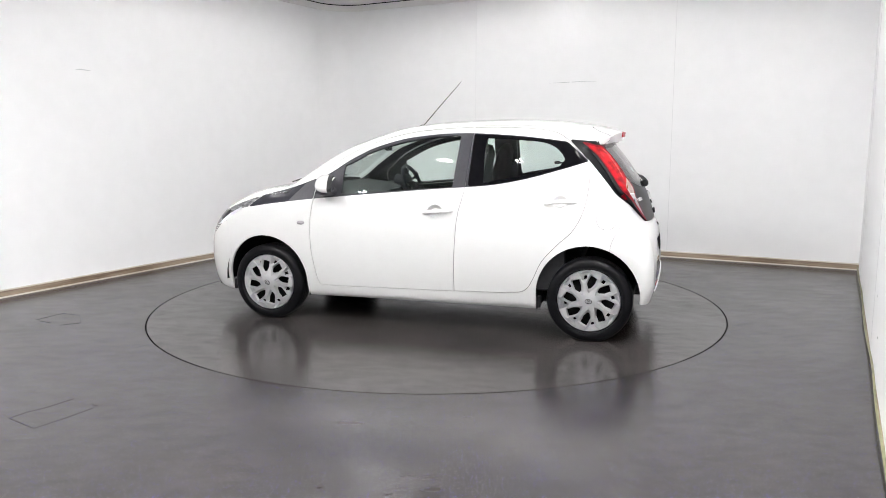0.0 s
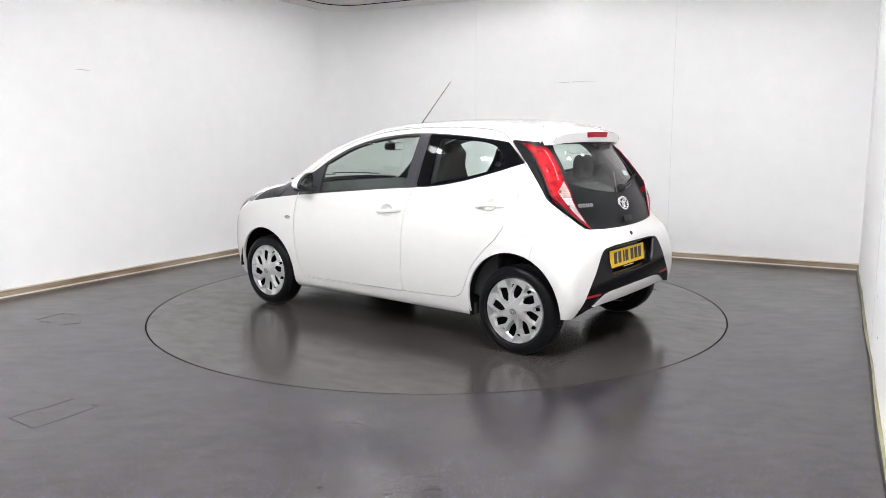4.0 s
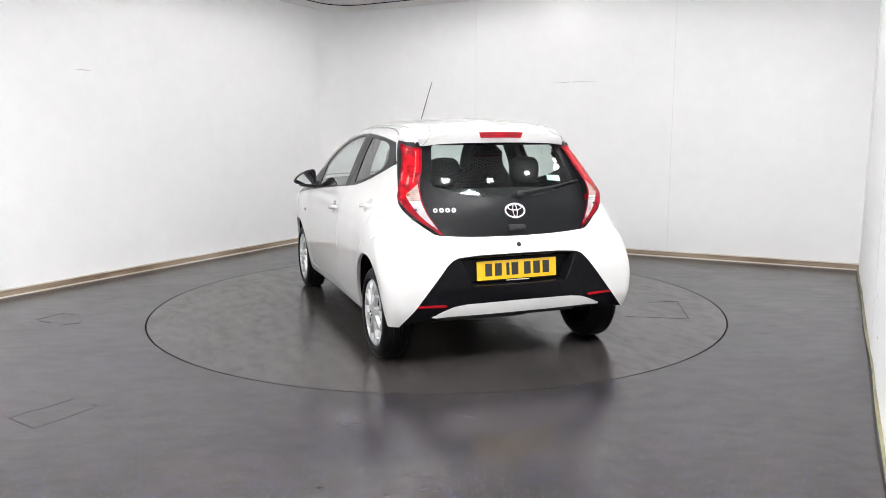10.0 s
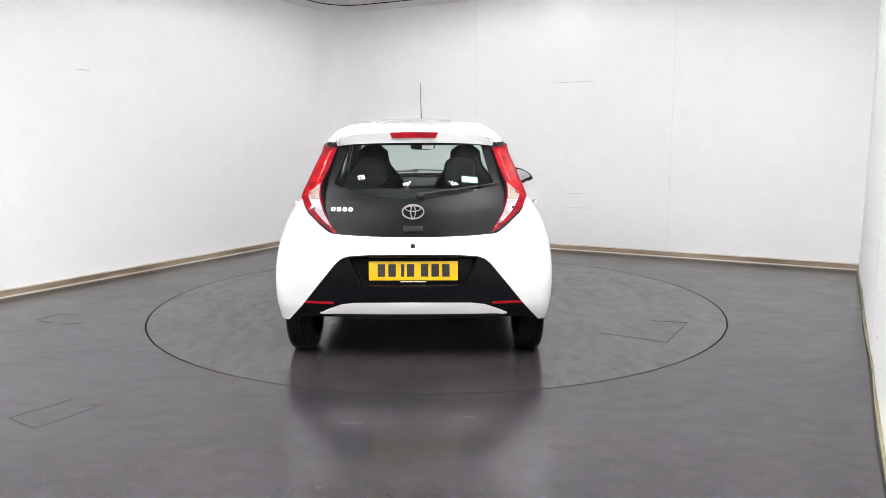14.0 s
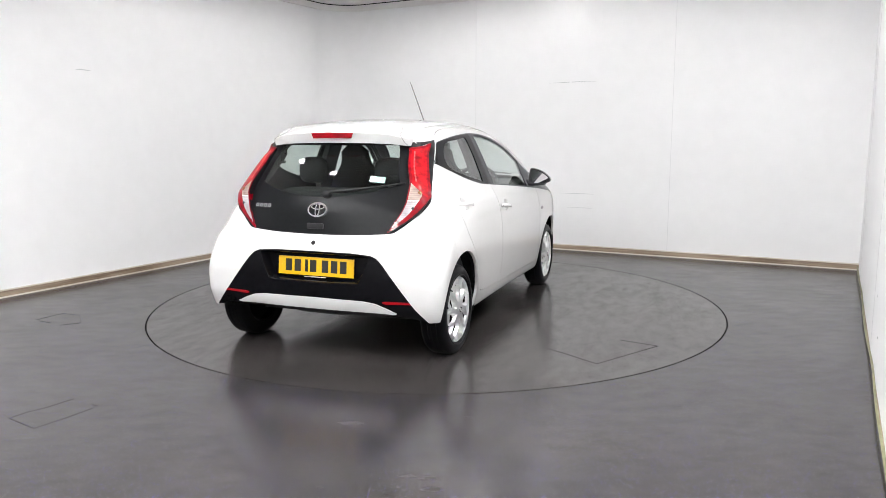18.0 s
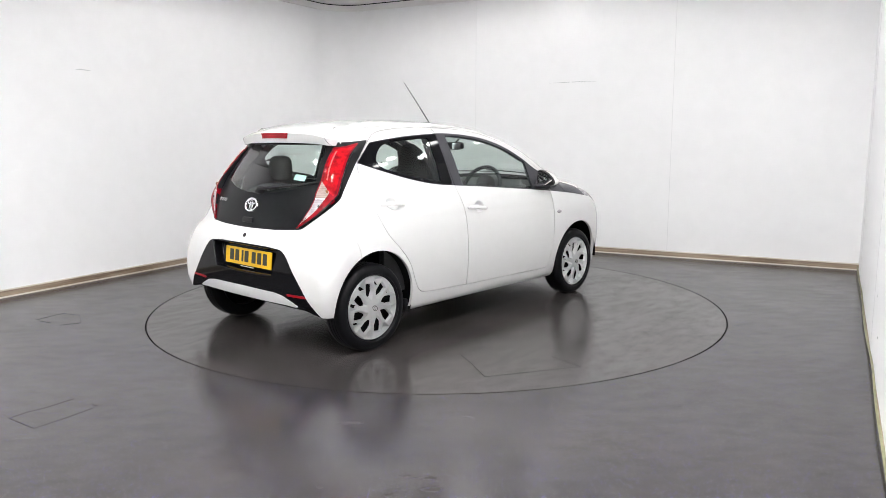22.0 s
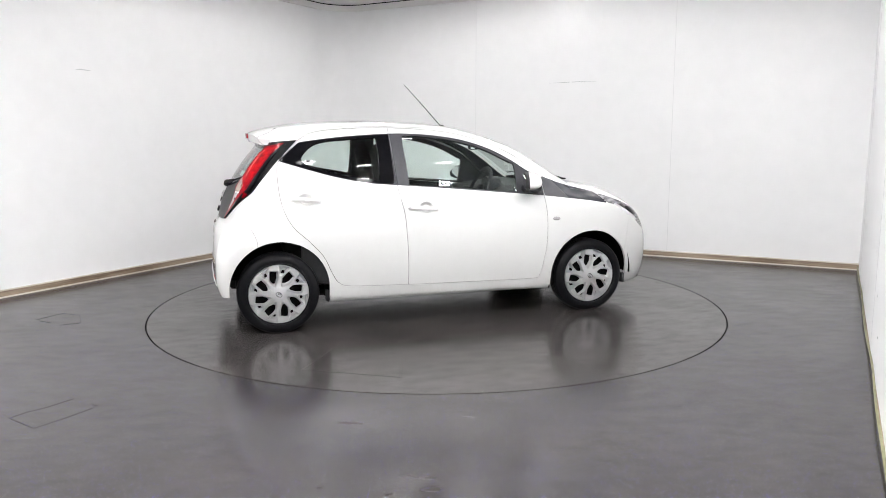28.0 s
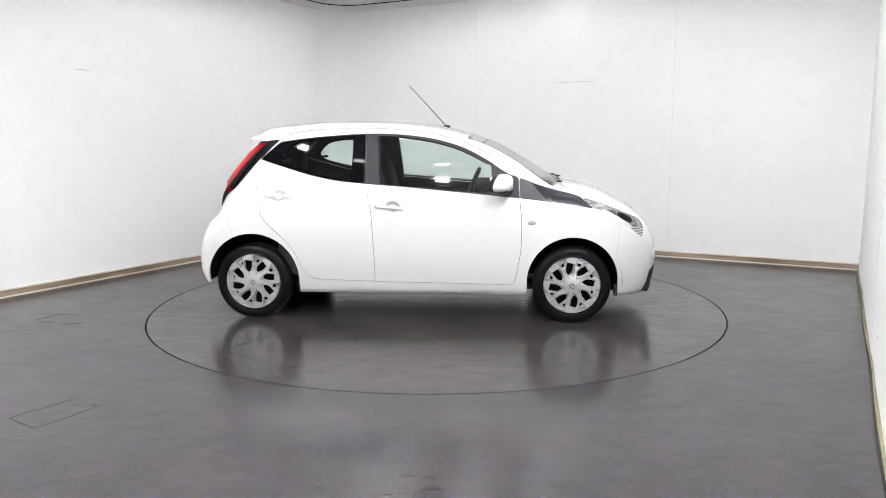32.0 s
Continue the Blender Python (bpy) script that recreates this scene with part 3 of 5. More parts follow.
front_fill = ceiling_light(*FRONT_FILL_LAMPS[0], SLANT, 0.16, M_FILL_FRONT)
for x, y in FRONT_FILL_LAMPS[1:]:
    copy_thing(front_fill, pose(x, y, CEIL) @ Matrix.Rotation(SLANT, 4, "Z"))


# ---- the car: x forward, y to its left, origin on the ground midway between the axles ----
car = new("car")
tagged(car, "white five-door city hatchback with black rear hatch and silver wheel covers", "car")

AXLE, WHEEL_Z = 1.17, 0.275
top_line = curve((-1.42, 1.25), (-1.32, 1.335), (-1.22, 1.385), (-1.15, 1.406), (-1.04, 1.43), (-0.76, 1.455), (-0.48, 1.461), (-0.11, 1.450), (0.15, 1.424),
                 (0.30, 1.394), (0.44, 1.354), (0.62, 1.288), (0.805, 1.186), (0.95, 1.096), (1.03, 1.046), (1.10, 1.006), (1.18, 0.985), (1.30, 0.965), (1.44, 0.930),
                 (1.62, 0.846), (1.74, 0.768), (1.82, 0.68), (1.92, 0.5))
side_line = curve((0.10, 0.70), (0.19, 0.752), (0.24, 0.772), (0.30, 0.787), (0.45, 0.806), (0.6, 0.812), (0.72, 0.808), (0.82, 0.795), (0.90, 0.768),
                  (0.98, 0.722), (1.05, 0.690), (1.15, 0.650), (1.25, 0.605), (1.35, 0.555), (1.42, 0.51), (1.5, 0.44))
rear_line = curve((0.15, -1.47), (0.22, -1.545), (0.30, -1.585), (0.38, -1.603), (0.5, -1.603), (0.6, -1.597), (0.67, -1.586), (0.72, -1.565), (0.75, -1.548),
                  (0.80, -1.535), (0.9, -1.505), (1.0, -1.455), (1.1, -1.392), (1.2, -1.318), (1.27, -1.262), (1.31, -1.243), (1.36, -1.230), (1.5, -1.21))
rear_bow = curve((0.2, 0.05), (0.5, 0.06), (0.7, 0.12), (0.8, 0.22), (1.0, 0.28), (1.3, 0.26))
front_line = curve((0.15, 1.78), (0.22, 1.825), (0.30, 1.855), (0.42, 1.868), (0.55, 1.858), (0.68, 1.82), (0.8, 1.74), (0.95, 1.5), (1.1, 1.3))
taper_rear = curve((-1.7, 0.050), (-1.4, 0.040), (-1.0, 0.016), (-0.6, 0.0), (2.0, 0.0))
taper_front = curve((-2.0, 0.0), (0.9, 0.0), (1.2, 0.006), (1.5, 0.045), (1.75, 0.14), (1.9, 0.26))
waist = curve((-1.6, 0.014), (-1.17, 0.012), (-0.7, -0.012), (0.0, -0.016), (0.7, -0.006), (1.17, 0.008), (1.5, 0.004))


def soft_max(a, b, k):
    h = np.maximum(k - np.abs(a - b), 0) / k
    return np.maximum(a, b) + h * h * k / 4


def ease(v, a, b):
    s = np.clip((v - a) / (b - a), 0, 1)
    return s * s * (3 - 2 * s)


def half_width(x, z):
    low = 1 - ease(z, 0.78, 1.0)
    return side_line(z) - taper_rear(x) * ease(z, 0.6, 1.15) * 1.1 - taper_front(x) + waist(x) * low


def body_field(P):
    """Negative inside the car's outer form."""
    x, y, z = P[:, 0], np.abs(P[:, 1]), P[:, 2]
    xs = x + 0.12 * y * y * ease(x, 0.2, 0.6) * (1 - ease(x, 1.0, 1.2))
    top = z - top_line(xs) + (0.14 - 0.06 * ease(x, 0.3, 0.7) - 0.02 * ease(x, 1.0, 1.3)) * y * y
    side = y - half_width(x, z)
    rear = rear_line(z) + rear_bow(z) * y * y - x
    front = x - front_line(z) + 0.28 * y * y
    f = soft_max(top, side, 0.10 + 0.05 * ease(x, 1.0, 1.4))
    f = soft_max(f, rear, 0.09 + 0.07 * ease(z, 0.45, 0.7) - 0.10 * ease(z, 1.22, 1.33))
    f = soft_max(f, front, 0.16)
    return soft_max(f, 0.185 - z, 0.04)


def body_normal(P):
    e = 3e-3
    g = np.stack([body_field(P + d) - body_field(P - d) for d in np.eye(3) * e], 1)
    return g / (np.linalg.norm(g, axis=1)[:, None] + 1e-12)


def body_triangles(step=0.019):
    lo, hi = np.array((-1.62, -0.83, 0.17)), np.array((1.90, 0.83, 1.47))
    quads = []
    for ax in range(3):
        u, v = (ax + 1) % 3, (ax + 2) % 3
        nu, nv = (int(round((hi[k] - lo[k]) / step / 2)) * 2 for k in (u, v))
        gu, gv = np.meshgrid(np.linspace(lo[u], hi[u], nu + 1), np.linspace(lo[v], hi[v], nv + 1), indexing="ij")
        for s in (0, 1):
            P = np.zeros((nu + 1, nv + 1, 3))
            P[..., u], P[..., v], P[..., ax] = gu, gv, (lo, hi)[s][ax]
            a, b, c, d = P[:-1, :-1], P[1:, :-1], P[1:, 1:], P[:-1, 1:]
            q = np.stack([a, b, c, d] if s else [a, d, c, b], 2).reshape(-1, 4, 3)
            quads.append(q)
    Q = np.concatenate(quads)
    V, inv = np.unique(np.round(Q.reshape(-1, 3), 5), axis=0, return_inverse=True)
    O = np.stack([np.clip(V[:, 0], -1.05, 1.25), 0 * V[:, 0], np.where(V[:, 0] > 0.9, 0.6, 0.72)], 1)
    O[:, 2] = 0.72 - 0.17 * ease(V[:, 0], 0.5, 1.2)
    D = V - O
    a, b = np.zeros(len(V)), np.full(len(V), 1.6)
    for _ in range(26):
        m = (a + b) / 2
        neg = body_field(O + D * m[:, None]) < 0
        a, b = np.where(neg, m, a), np.where(neg, b, m)
    V = O + D * a[:, None]
    q = V[inv.reshape(-1, 4)]
    return np.concatenate([q[:, [0, 1, 2]], q[:, [0, 2, 3]]])


def in_side(loop, sign):
    """A test in the side view, on one flank."""
    f = loop_distance(loop)
    lo, hi = np.min(loop, 0) - 0.06, np.max(loop, 0) + 0.06
    return (lambda P: f(P[:, 0], P[:, 2])), (lambda C: (C[:, 1] * sign > 0.25) & (C[:, 0] > lo[0]) & (C[:, 0] < hi[0]) & (C[:, 2] > lo[1]) & (C[:, 2] < hi[1]))


def in_rear(loop):
    f = loop_distance(loop)
    lo, hi = np.min(loop, 0) - 0.06, np.max(loop, 0) + 0.06
    return (lambda P: f(P[:, 1], P[:, 2])), (lambda C: (C[:, 0] < -0.95) & (C[:, 1] > lo[0]) & (C[:, 1] < hi[0]) & (C[:, 2] > lo[1]) & (C[:, 2] < hi[1]))


GROOVES = []


def panel(T, test, gap=0.0022):
    """Cut a panel out of the skin, with a joint round it. Returns panel, rest."""
    f, sel = test
    a, rest = cut(T, lambda P: f(P) - gap, sel)
    inside, groove = cut(a, lambda P: f(P) + gap)
    GROOVES.append(groove)
    return inside, rest


def mirrored(loop):
    return [(-u, v) for u, v in loop][::-1]


SKIN = body_triangles()

# Wheel arches
ARCHES = ((AXLE + 0.004, 0.300, 0.327), (-AXLE + 0.012, 0.302, 0.337))


def arch(P, cx, cz, r):
    """A round arch with upright feet."""
    dx, dz = np.abs(P[:, 0] - cx), P[:, 2] - cz
    return np.where(dz > 0, np.hypot(dx, dz) - r, dx - r)


for cx, cz, r in ARCHES:
    gone, SKIN = cut(SKIN, lambda P: arch(P, cx, cz, r), lambda C: (np.abs(C[:, 1]) > 0.45) & (C[:, 2] < 0.8))
# Open underside
gone, SKIN = cut(SKIN, lambda P: P[:, 2] - 0.192 - 0.078 * ease(-P[:, 0], 1.32, 1.48))

# Side graphics, in x and z
DLO = smooth_loop([(-1.135, 1.172), (-1.135, 1.172), (-0.94, 1.112), (-0.73, 1.054), (-0.52, 1.014), (-0.315, 0.995), (-0.05, 0.975), (0.30, 0.944), (0.59, 0.918), (0.80, 0.898), (0.80, 0.898),
                   (0.815, 1.035), (0.815, 1.035), (0.72, 1.065), (0.65, 1.105), (0.56, 1.165), (0.40, 1.248), (0.25, 1.298), (0.10, 1.330), (-0.115, 1.353), (-0.336, 1.358), (-0.62, 1.342), (-0.82, 1.322), (-0.985, 1.300), (-0.985, 1.300)])
REAR_GLASS = smooth_loop([(-1.128, 1.170), (-1.128, 1.170), (-0.94, 1.115), (-0.73, 1.058), (-0.52, 1.018), (-0.335, 1.000), (-0.335, 1.000), (-0.347, 1.352), (-0.347, 1.352), (-0.62, 1.337), (-0.82, 1.317), (-0.99, 1.296), (-0.99, 1.296)])
FRONT_GLASS = smooth_loop([(-0.228, 0.995), (-0.228, 0.995), (0.10, 0.970), (0.30, 0.954), (0.585, 0.930), (0.585, 0.930), (0.585, 1.118), (0.54, 1.150), (0.38, 1.232), (0.25, 1.276), (0.09, 1.312), (-0.115, 1.337), (-0.252, 1.342), (-0.252, 1.342)])
FENDER_TRIM = smooth_loop([(0.7935, 0.899), (0.7935, 0.899), (0.7865, 1.044), (0.7865, 1.044), (0.93, 0.990), (1.05, 0.955), (1.13, 0.936), (1.212, 0.914), (1.212, 0.914), (1.318, 0.828), (1.318, 0.828), (1.268, 0.836), (1.109, 0.861)])
HEADLAMP = smooth_loop([(1.2135, 0.9135), (1.2135, 0.9135), (1.317, 0.880), (1.43, 0.843), (1.53, 0.800), (1.635, 0.752), (1.675, 0.71), (1.685, 0.66), (1.665, 0.618), (1.665, 0.618), (1.62, 0.652), (1.565, 0.696), (1.465, 0.758), (1.373, 0.814), (1.3195, 0.8278), (1.3195, 0.8278)])
REAR_CLEAR = smooth_loop([(-0.972, 1.197), (-0.905, 1.268), (-0.80, 1.302), (-0.60, 1.318), (-0.470, 1.326), (-0.436, 1.300), (-0.438, 1.06), (-0.455, 1.026), (-0.50, 1.036), (-0.70, 1.072), (-0.91, 1.125), (-0.96, 1.160)])
REAR_DOOR = smooth_loop([(-0.322, 1.398), (-0.322, 1.398), (-0.300, 1.05), (-0.285, 0.92), (-0.262, 0.815), (-0.250, 0.70), (-0.238, 0.48), (-0.236, 0.287), (-0.236, 0.287), (-0.45, 0.292), (-0.68, 0.302), (-0.757, 0.330), (-0.805, 0.405), (-0.862, 0.525), (-0.962, 0.638), (-1.055, 0.728), (-1.113, 0.835), (-1.140, 0.97), (-1.137, 1.155),
                         (-1.06, 1.24), (-0.98, 1.318), (-0.90, 1.362), (-0.76, 1.385), (-0.55, 1.397)])
FRONT_DOOR = smooth_loop([(-0.3435, 1.40), (-0.3435, 1.40), (-0.13, 1.389), (0.125, 1.362), (0.378, 1.295), (0.585, 1.199), (0.712, 1.096), (0.782, 1.036), (0.782, 1.036), (0.790, 0.90), (0.805, 0.74), (0.802, 0.54), (0.782, 0.412), (0.757, 0.305), (0.70, 0.278), (0.30, 0.279), (-0.2575, 0.285), (-0.2575, 0.285), (-0.2595, 0.48), (-0.2715, 0.70), (-0.2835, 0.815), (-0.3065, 0.92), (-0.3215, 1.05)])

doors = {}
for side, sign in (("left", 1), ("right", -1)):
    fd, SKIN = panel(SKIN, in_side(FRONT_DOOR, sign))
    rd, SKIN = panel(SKIN, in_side(REAR_DOOR, sign))
    doors[side] = (sign, fd, rd)

# Rear: the black hatch area with lamps and surround
edge_side = curve((0.60, -1.62), (0.70, -1.56), (0.763, -1.502), (0.817, -1.461), (0.857, -1.432), (0.887, -1.406), (0.925, -1.362), (0.965, -1.312), (1.0, -1.284), (1.067, -1.228), (1.168, -1.142))
hatch_foot = curve((-0.9, 0.80), (-0.45, 0.770), (-0.25, 0.760), (0, 0.757), (0.25, 0.760), (0.45, 0.770), (0.9, 0.80))


def rear_black(P):
    x, y, z = P[:, 0], P[:, 1], P[:, 2]
    diag = -0.985 + (z - 1.318) * 1.0
    f = np.maximum(x - np.where(z > 1.168, diag - 0.006, edge_side(z)), z - (1.303 + 0.08 * np.maximum(x + 1.15, 0)))
    return np.maximum(f, hatch_foot(y) - z) * 0.8


black, SKIN = cut(SKIN, rear_black, lambda C: (C[:, 0] < -0.9) & (C[:, 2] > 0.68))
lamp_in = curve((0.70, 0.39), (0.772, 0.444), (0.842, 0.490), (0.90, 0.522), (0.96, 0.538), (1.02, 0.535), (1.14, 0.499), (1.28, 0.462), (1.33, 0.442))
lamp_red = curve((0.72, -1.545), (0.78, -1.495), (0.80, -1.481), (0.83, -1.460), (0.87, -1.432), (0.91, -1.403), (0.95, -1.366), (0.98, -1.333), (1.0, -1.320), (1.03, -1.300),
                 (1.06, -1.282), (1.10, -1.255), (1.14, -1.227), (1.18, -1.197), (1.22, -1.162), (1.25, -1.131), (1.275, -1.105), (1.29, -1.085), (1.34, -1.05))
lamp_flare = curve((0.77, 0.0), (0.85, 0.018), (0.93, 0.034), (0.98, 0.042), (1.05, 0.040), (1.1, 0.035), (1.2, 0.024), (1.29, 0.008))


def lamp_out(z):
    """The outer edge of the lamp's black margin, inside the edge of the black area."""
    margin = lamp_red(z) + 0.016
    return np.where(z < 1.168, np.minimum(margin, edge_side(z) - 0.006), margin)


def lamp_top(x):
    return 1.268 + 0.026 * ease(x, -1.20, -1.09)


lamps = {}
for side, sign in (("left", 1), ("right", -1)):
    lens, black = cut(black, lambda P: np.maximum(lamp_in(P[:, 2]) + 0.004 - P[:, 1] * sign, np.maximum(P[:, 0] - lamp_out(P[:, 2]), P[:, 2] - lamp_top(P[:, 0]))), lambda C: C[:, 1] * sign > 0.2)
    lamps[side] = (sign, lens)
hatch_skin, surround = cut(black, lambda P: np.abs(P[:, 1]) - lamp_in(P[:, 2]) + 0.016)
window_edge = curve((-0.6, 1.10), (-0.5, 1.062), (-0.316, 1.008), (-0.15, 0.983), (0, 0.976), (0.15, 0.983), (0.316, 1.008), (0.5, 1.062), (0.6, 1.10))
rear_window, hatch_panel = cut(hatch_skin, lambda P: np.maximum(window_edge(P[:, 1]) - P[:, 2], np.maximum(P[:, 2] - 1.288, np.abs(P[:, 1]) - lamp_in(P[:, 2]) + 0.05)))

# Rear bumper
INSERT = [(0.735, 0.272), (0.652, 0.362), (0.53, 0.512), (0.453, 0.606), (0.42, 0.635), (0.381, 0.650), (0.258, 0.659), (0.0, 0.661), (-0.258, 0.659), (-0.381, 0.650), (-0.42, 0.635), (-0.453, 0.606), (-0.53, 0.512), (-0.652, 0.362), (-0.735, 0.272),
          (-0.735, 0.15), (0.735, 0.15)]
insert, SKIN = cut(SKIN, *in_rear(INSERT))
STRIP = [(0.570, 0.309), (0.50, 0.340), (0.42, 0.370), (0.34, 0.380), (0, 0.383), (-0.34, 0.380), (-0.42, 0.370), (-0.50, 0.340), (-0.570, 0.309), (-0.46, 0.315), (-0.2, 0.313), (0.2, 0.313), (0.46, 0.315)]
strip, insert = cut(insert, *in_rear(STRIP))
lower, insert = cut(insert, lambda P: P[:, 2] - np.interp(np.abs(P[:, 1]), (0, 0.46, 0.585, 0.735, 0.8), (0.313, 0.315, 0.302, 0.272, 0.25)))
REFLECTOR = [(0.660, 0.374), (0.652, 0.391), (0.46, 0.387), (0.462, 0.371)]
reflectors = []
for lp in (REFLECTOR, mirrored(REFLECTOR)):
    r, insert = cut(insert, *in_rear(lp))
    reflectors.append(r)
RECESS = smooth_loop([(0.374, 0.638), (0.364, 0.645), (0.20, 0.649), (0, 0.650), (-0.20, 0.649), (-0.364, 0.645), (-0.374, 0.638), (-0.345, 0.56), (-0.312, 0.490), (-0.295, 0.478), (-0.15, 0.472), (0, 0.470), (0.15, 0.472), (0.295, 0.478), (0.312, 0.490), (0.345, 0.56)], 3)
f, sel = in_rear(RECESS)
recess, insert = cut(insert, f, sel)
recess = finer(recess, 2)
d = -f(recess.reshape(-1, 3)).reshape(-1, 3)
recess[..., 0] += 0.062 * ease(d, 0.0, 0.022)

# Windscreen and bonnet
def screen_x(P):
    return P[:, 0] + 0.12 * P[:, 1] ** 2 * ease(P[:, 0], 0.2, 0.6) * (1 - ease(P[:, 0], 1.0, 1.2))


pillar = curve((0.9, 0.70), (1.0, 0.672), (1.1, 0.625), (1.2, 0.58), (1.3, 0.535), (1.4, 0.49))
screen, SKIN = cut(SKIN, lambda P: np.maximum(np.maximum(0.42 - screen_x(P), screen_x(P) - 1.085), np.abs(P[:, 1]) - pillar(P[:, 2]) + 0.02), lambda C: (C[:, 0] > 0.2) & (C[:, 0] < 1.25) & (C[:, 2] > 0.85))
fenders = {}
for side, sign in (("left", 1), ("right", -1)):
    trim, SKIN = cut(SKIN, *in_side(FENDER_TRIM, sign))
    lens, SKIN = cut(SKIN, *in_side(HEADLAMP, sign))
    fenders[side] = (sign, trim, lens)
bonnet_edge = curve((0.9, 0.66), (1.1, 0.65), (1.3, 0.63), (1.5, 0.57), (1.65, 0.45), (1.72, 0.30), (1.76, 0.0), (1.9, -0.2))
bonnet, SKIN = panel(SKIN, (lambda P: np.maximum(np.abs(P[:, 1]) - bonnet_edge(P[:, 0]), 1.105 - P[:, 0]), lambda C: (C[:, 0] > 0.95) & (C[:, 2] > 0.6)), 0.0025)
fuel, SKIN = panel(SKIN, (lambda P: np.hypot(P[:, 0] + 1.272, P[:, 2] - 0.812) - 0.066, lambda C: (C[:, 1] > 0.4) & (np.abs(C[:, 0] + 1.27) < 0.15) & (np.abs(C[:, 2] - 0.81) < 0.15)), 0.0013)
INTAKE = [(1.6, 0.20), (1.72, 0.34), (1.80, 0.40), (2.0, 0.40), (2.0, 0.1), (1.6, 0.1)]
f = loop_distance(INTAKE)
intake, SKIN = cut(SKIN, lambda P: np.maximum(np.abs(P[:, 1]) - 0.60, f(P[:, 0], P[:, 2])), lambda C: C[:, 0] > 1.4)
# Roof between the ditches, rear wing joints and bumper
roof_edge = curve((-1.4, 0.44), (-1.0, 0.475), (0.0, 0.49), (0.42, 0.50), (0.6, 0.52))
roof, SKIN = panel(SKIN, (lambda P: np.maximum(np.abs(P[:, 1]) - roof_edge(P[:, 0]), np.maximum(P[:, 0] - 0.41 + 0.24 * P[:, 1] ** 2, -1.26 - P[:, 0])), lambda C: (C[:, 2] > 1.25) & (C[:, 0] < 0.6)), 0.0022)
seam_f = lambda P: np.maximum(np.abs(P[:, 0] - 0.700) - 0.0013, P[:, 2] - 0.272)
seam, SKIN = cut(SKIN, seam_f, lambda C: (np.abs(C[:, 1]) > 0.6) & (np.abs(C[:, 0] - 0.70) < 0.05) & (C[:, 2] < 0.31))
GROOVES.append(seam)
bumper_line = curve((0.2, -1.38), (0.5, -1.32), (0.62, -1.298), (0.764, -1.354), (0.85, -1.41), (1.0, -1.6))
rear_bumper, SKIN = panel(SKIN, (lambda P: P[:, 0] - bumper_line(P[:, 2]), lambda C: (C[:, 0] < -1.2) & (C[:, 2] < 0.95)), 0.0011)
front_bumper, SKIN = panel(SKIN, (lambda P: np.maximum(1.49 + 0.12 * (P[:, 2] - 0.6) - P[:, 0], P[:, 2] - 0.72), lambda C: (C[:, 0] > 1.3)), 0.0008)

PAINTED = [M_PAINT, M_LINING]
skin("body_shell", SKIN, [M_PAINT, M_SAIL], car, "white painted body", 0.018, body_normal)
skin("roof", roof, [M_PAINT, M_HEADLINER], car, thick=0.018, normal=body_normal)
skin("bonnet", bonnet, PAINTED, car, thick=0.018, normal=body_normal)
skin("fuel_flap", fuel, [M_PAINT], car, thick=0.006, normal=body_normal)
bumper = skin("rear_bumper", rear_bumper, PAINTED, car, thick=0.018, normal=body_normal)
skin("front_bumper", front_bumper, PAINTED, car, thick=0.018, normal=body_normal)
skin("bumper_insert", insert, [M_BLACK], bumper, "gloss black bumper insert", 0.01, body_normal)
skin("plate_recess", recess, [M_BLACK], bumper, "gloss black recess behind the number plate")
S = strip.copy()
S = S + body_normal(S.reshape(-1, 3)).reshape(-1, 3, 3) * 0.006
skin("bumper_strip", S, [M_PAINT], bumper, "white lower bumper strip", 0.012, body_normal)
for r in reflectors:
    skin("reflector", r + (-0.002, 0, 0), [M_BRAKE], bumper, "dark red reflector", 0.01, body_normal)
skin("front_intake", intake, [M_PLASTIC], car, "black lower air intake", 0.01, body_normal)
skin("windscreen", screen, [M_GLASS], car, thick=0.0, normal=body_normal)
G = np.concatenate(GROOVES)
skin("panel_joints", G - body_normal(G.reshape(-1, 3)).reshape(-1, 3, 3) * 0.007, [M_SHUT], car, "shut lines between the panels, their shade put into the grey", 0.004, body_normal)

tailgate = skin("tailgate", hatch_panel, [M_HATCH, M_LINING], car, "black glazed tailgate panel", 0.012, body_normal)
skin("rear_window", rear_window, [M_PRIVACY], tailgate, "tinted rear window", 0.0, body_normal)
skin("lamp_surround", surround, [M_HATCH, M_LINING], car, "gloss black rear lamp surround", 0.012, body_normal)

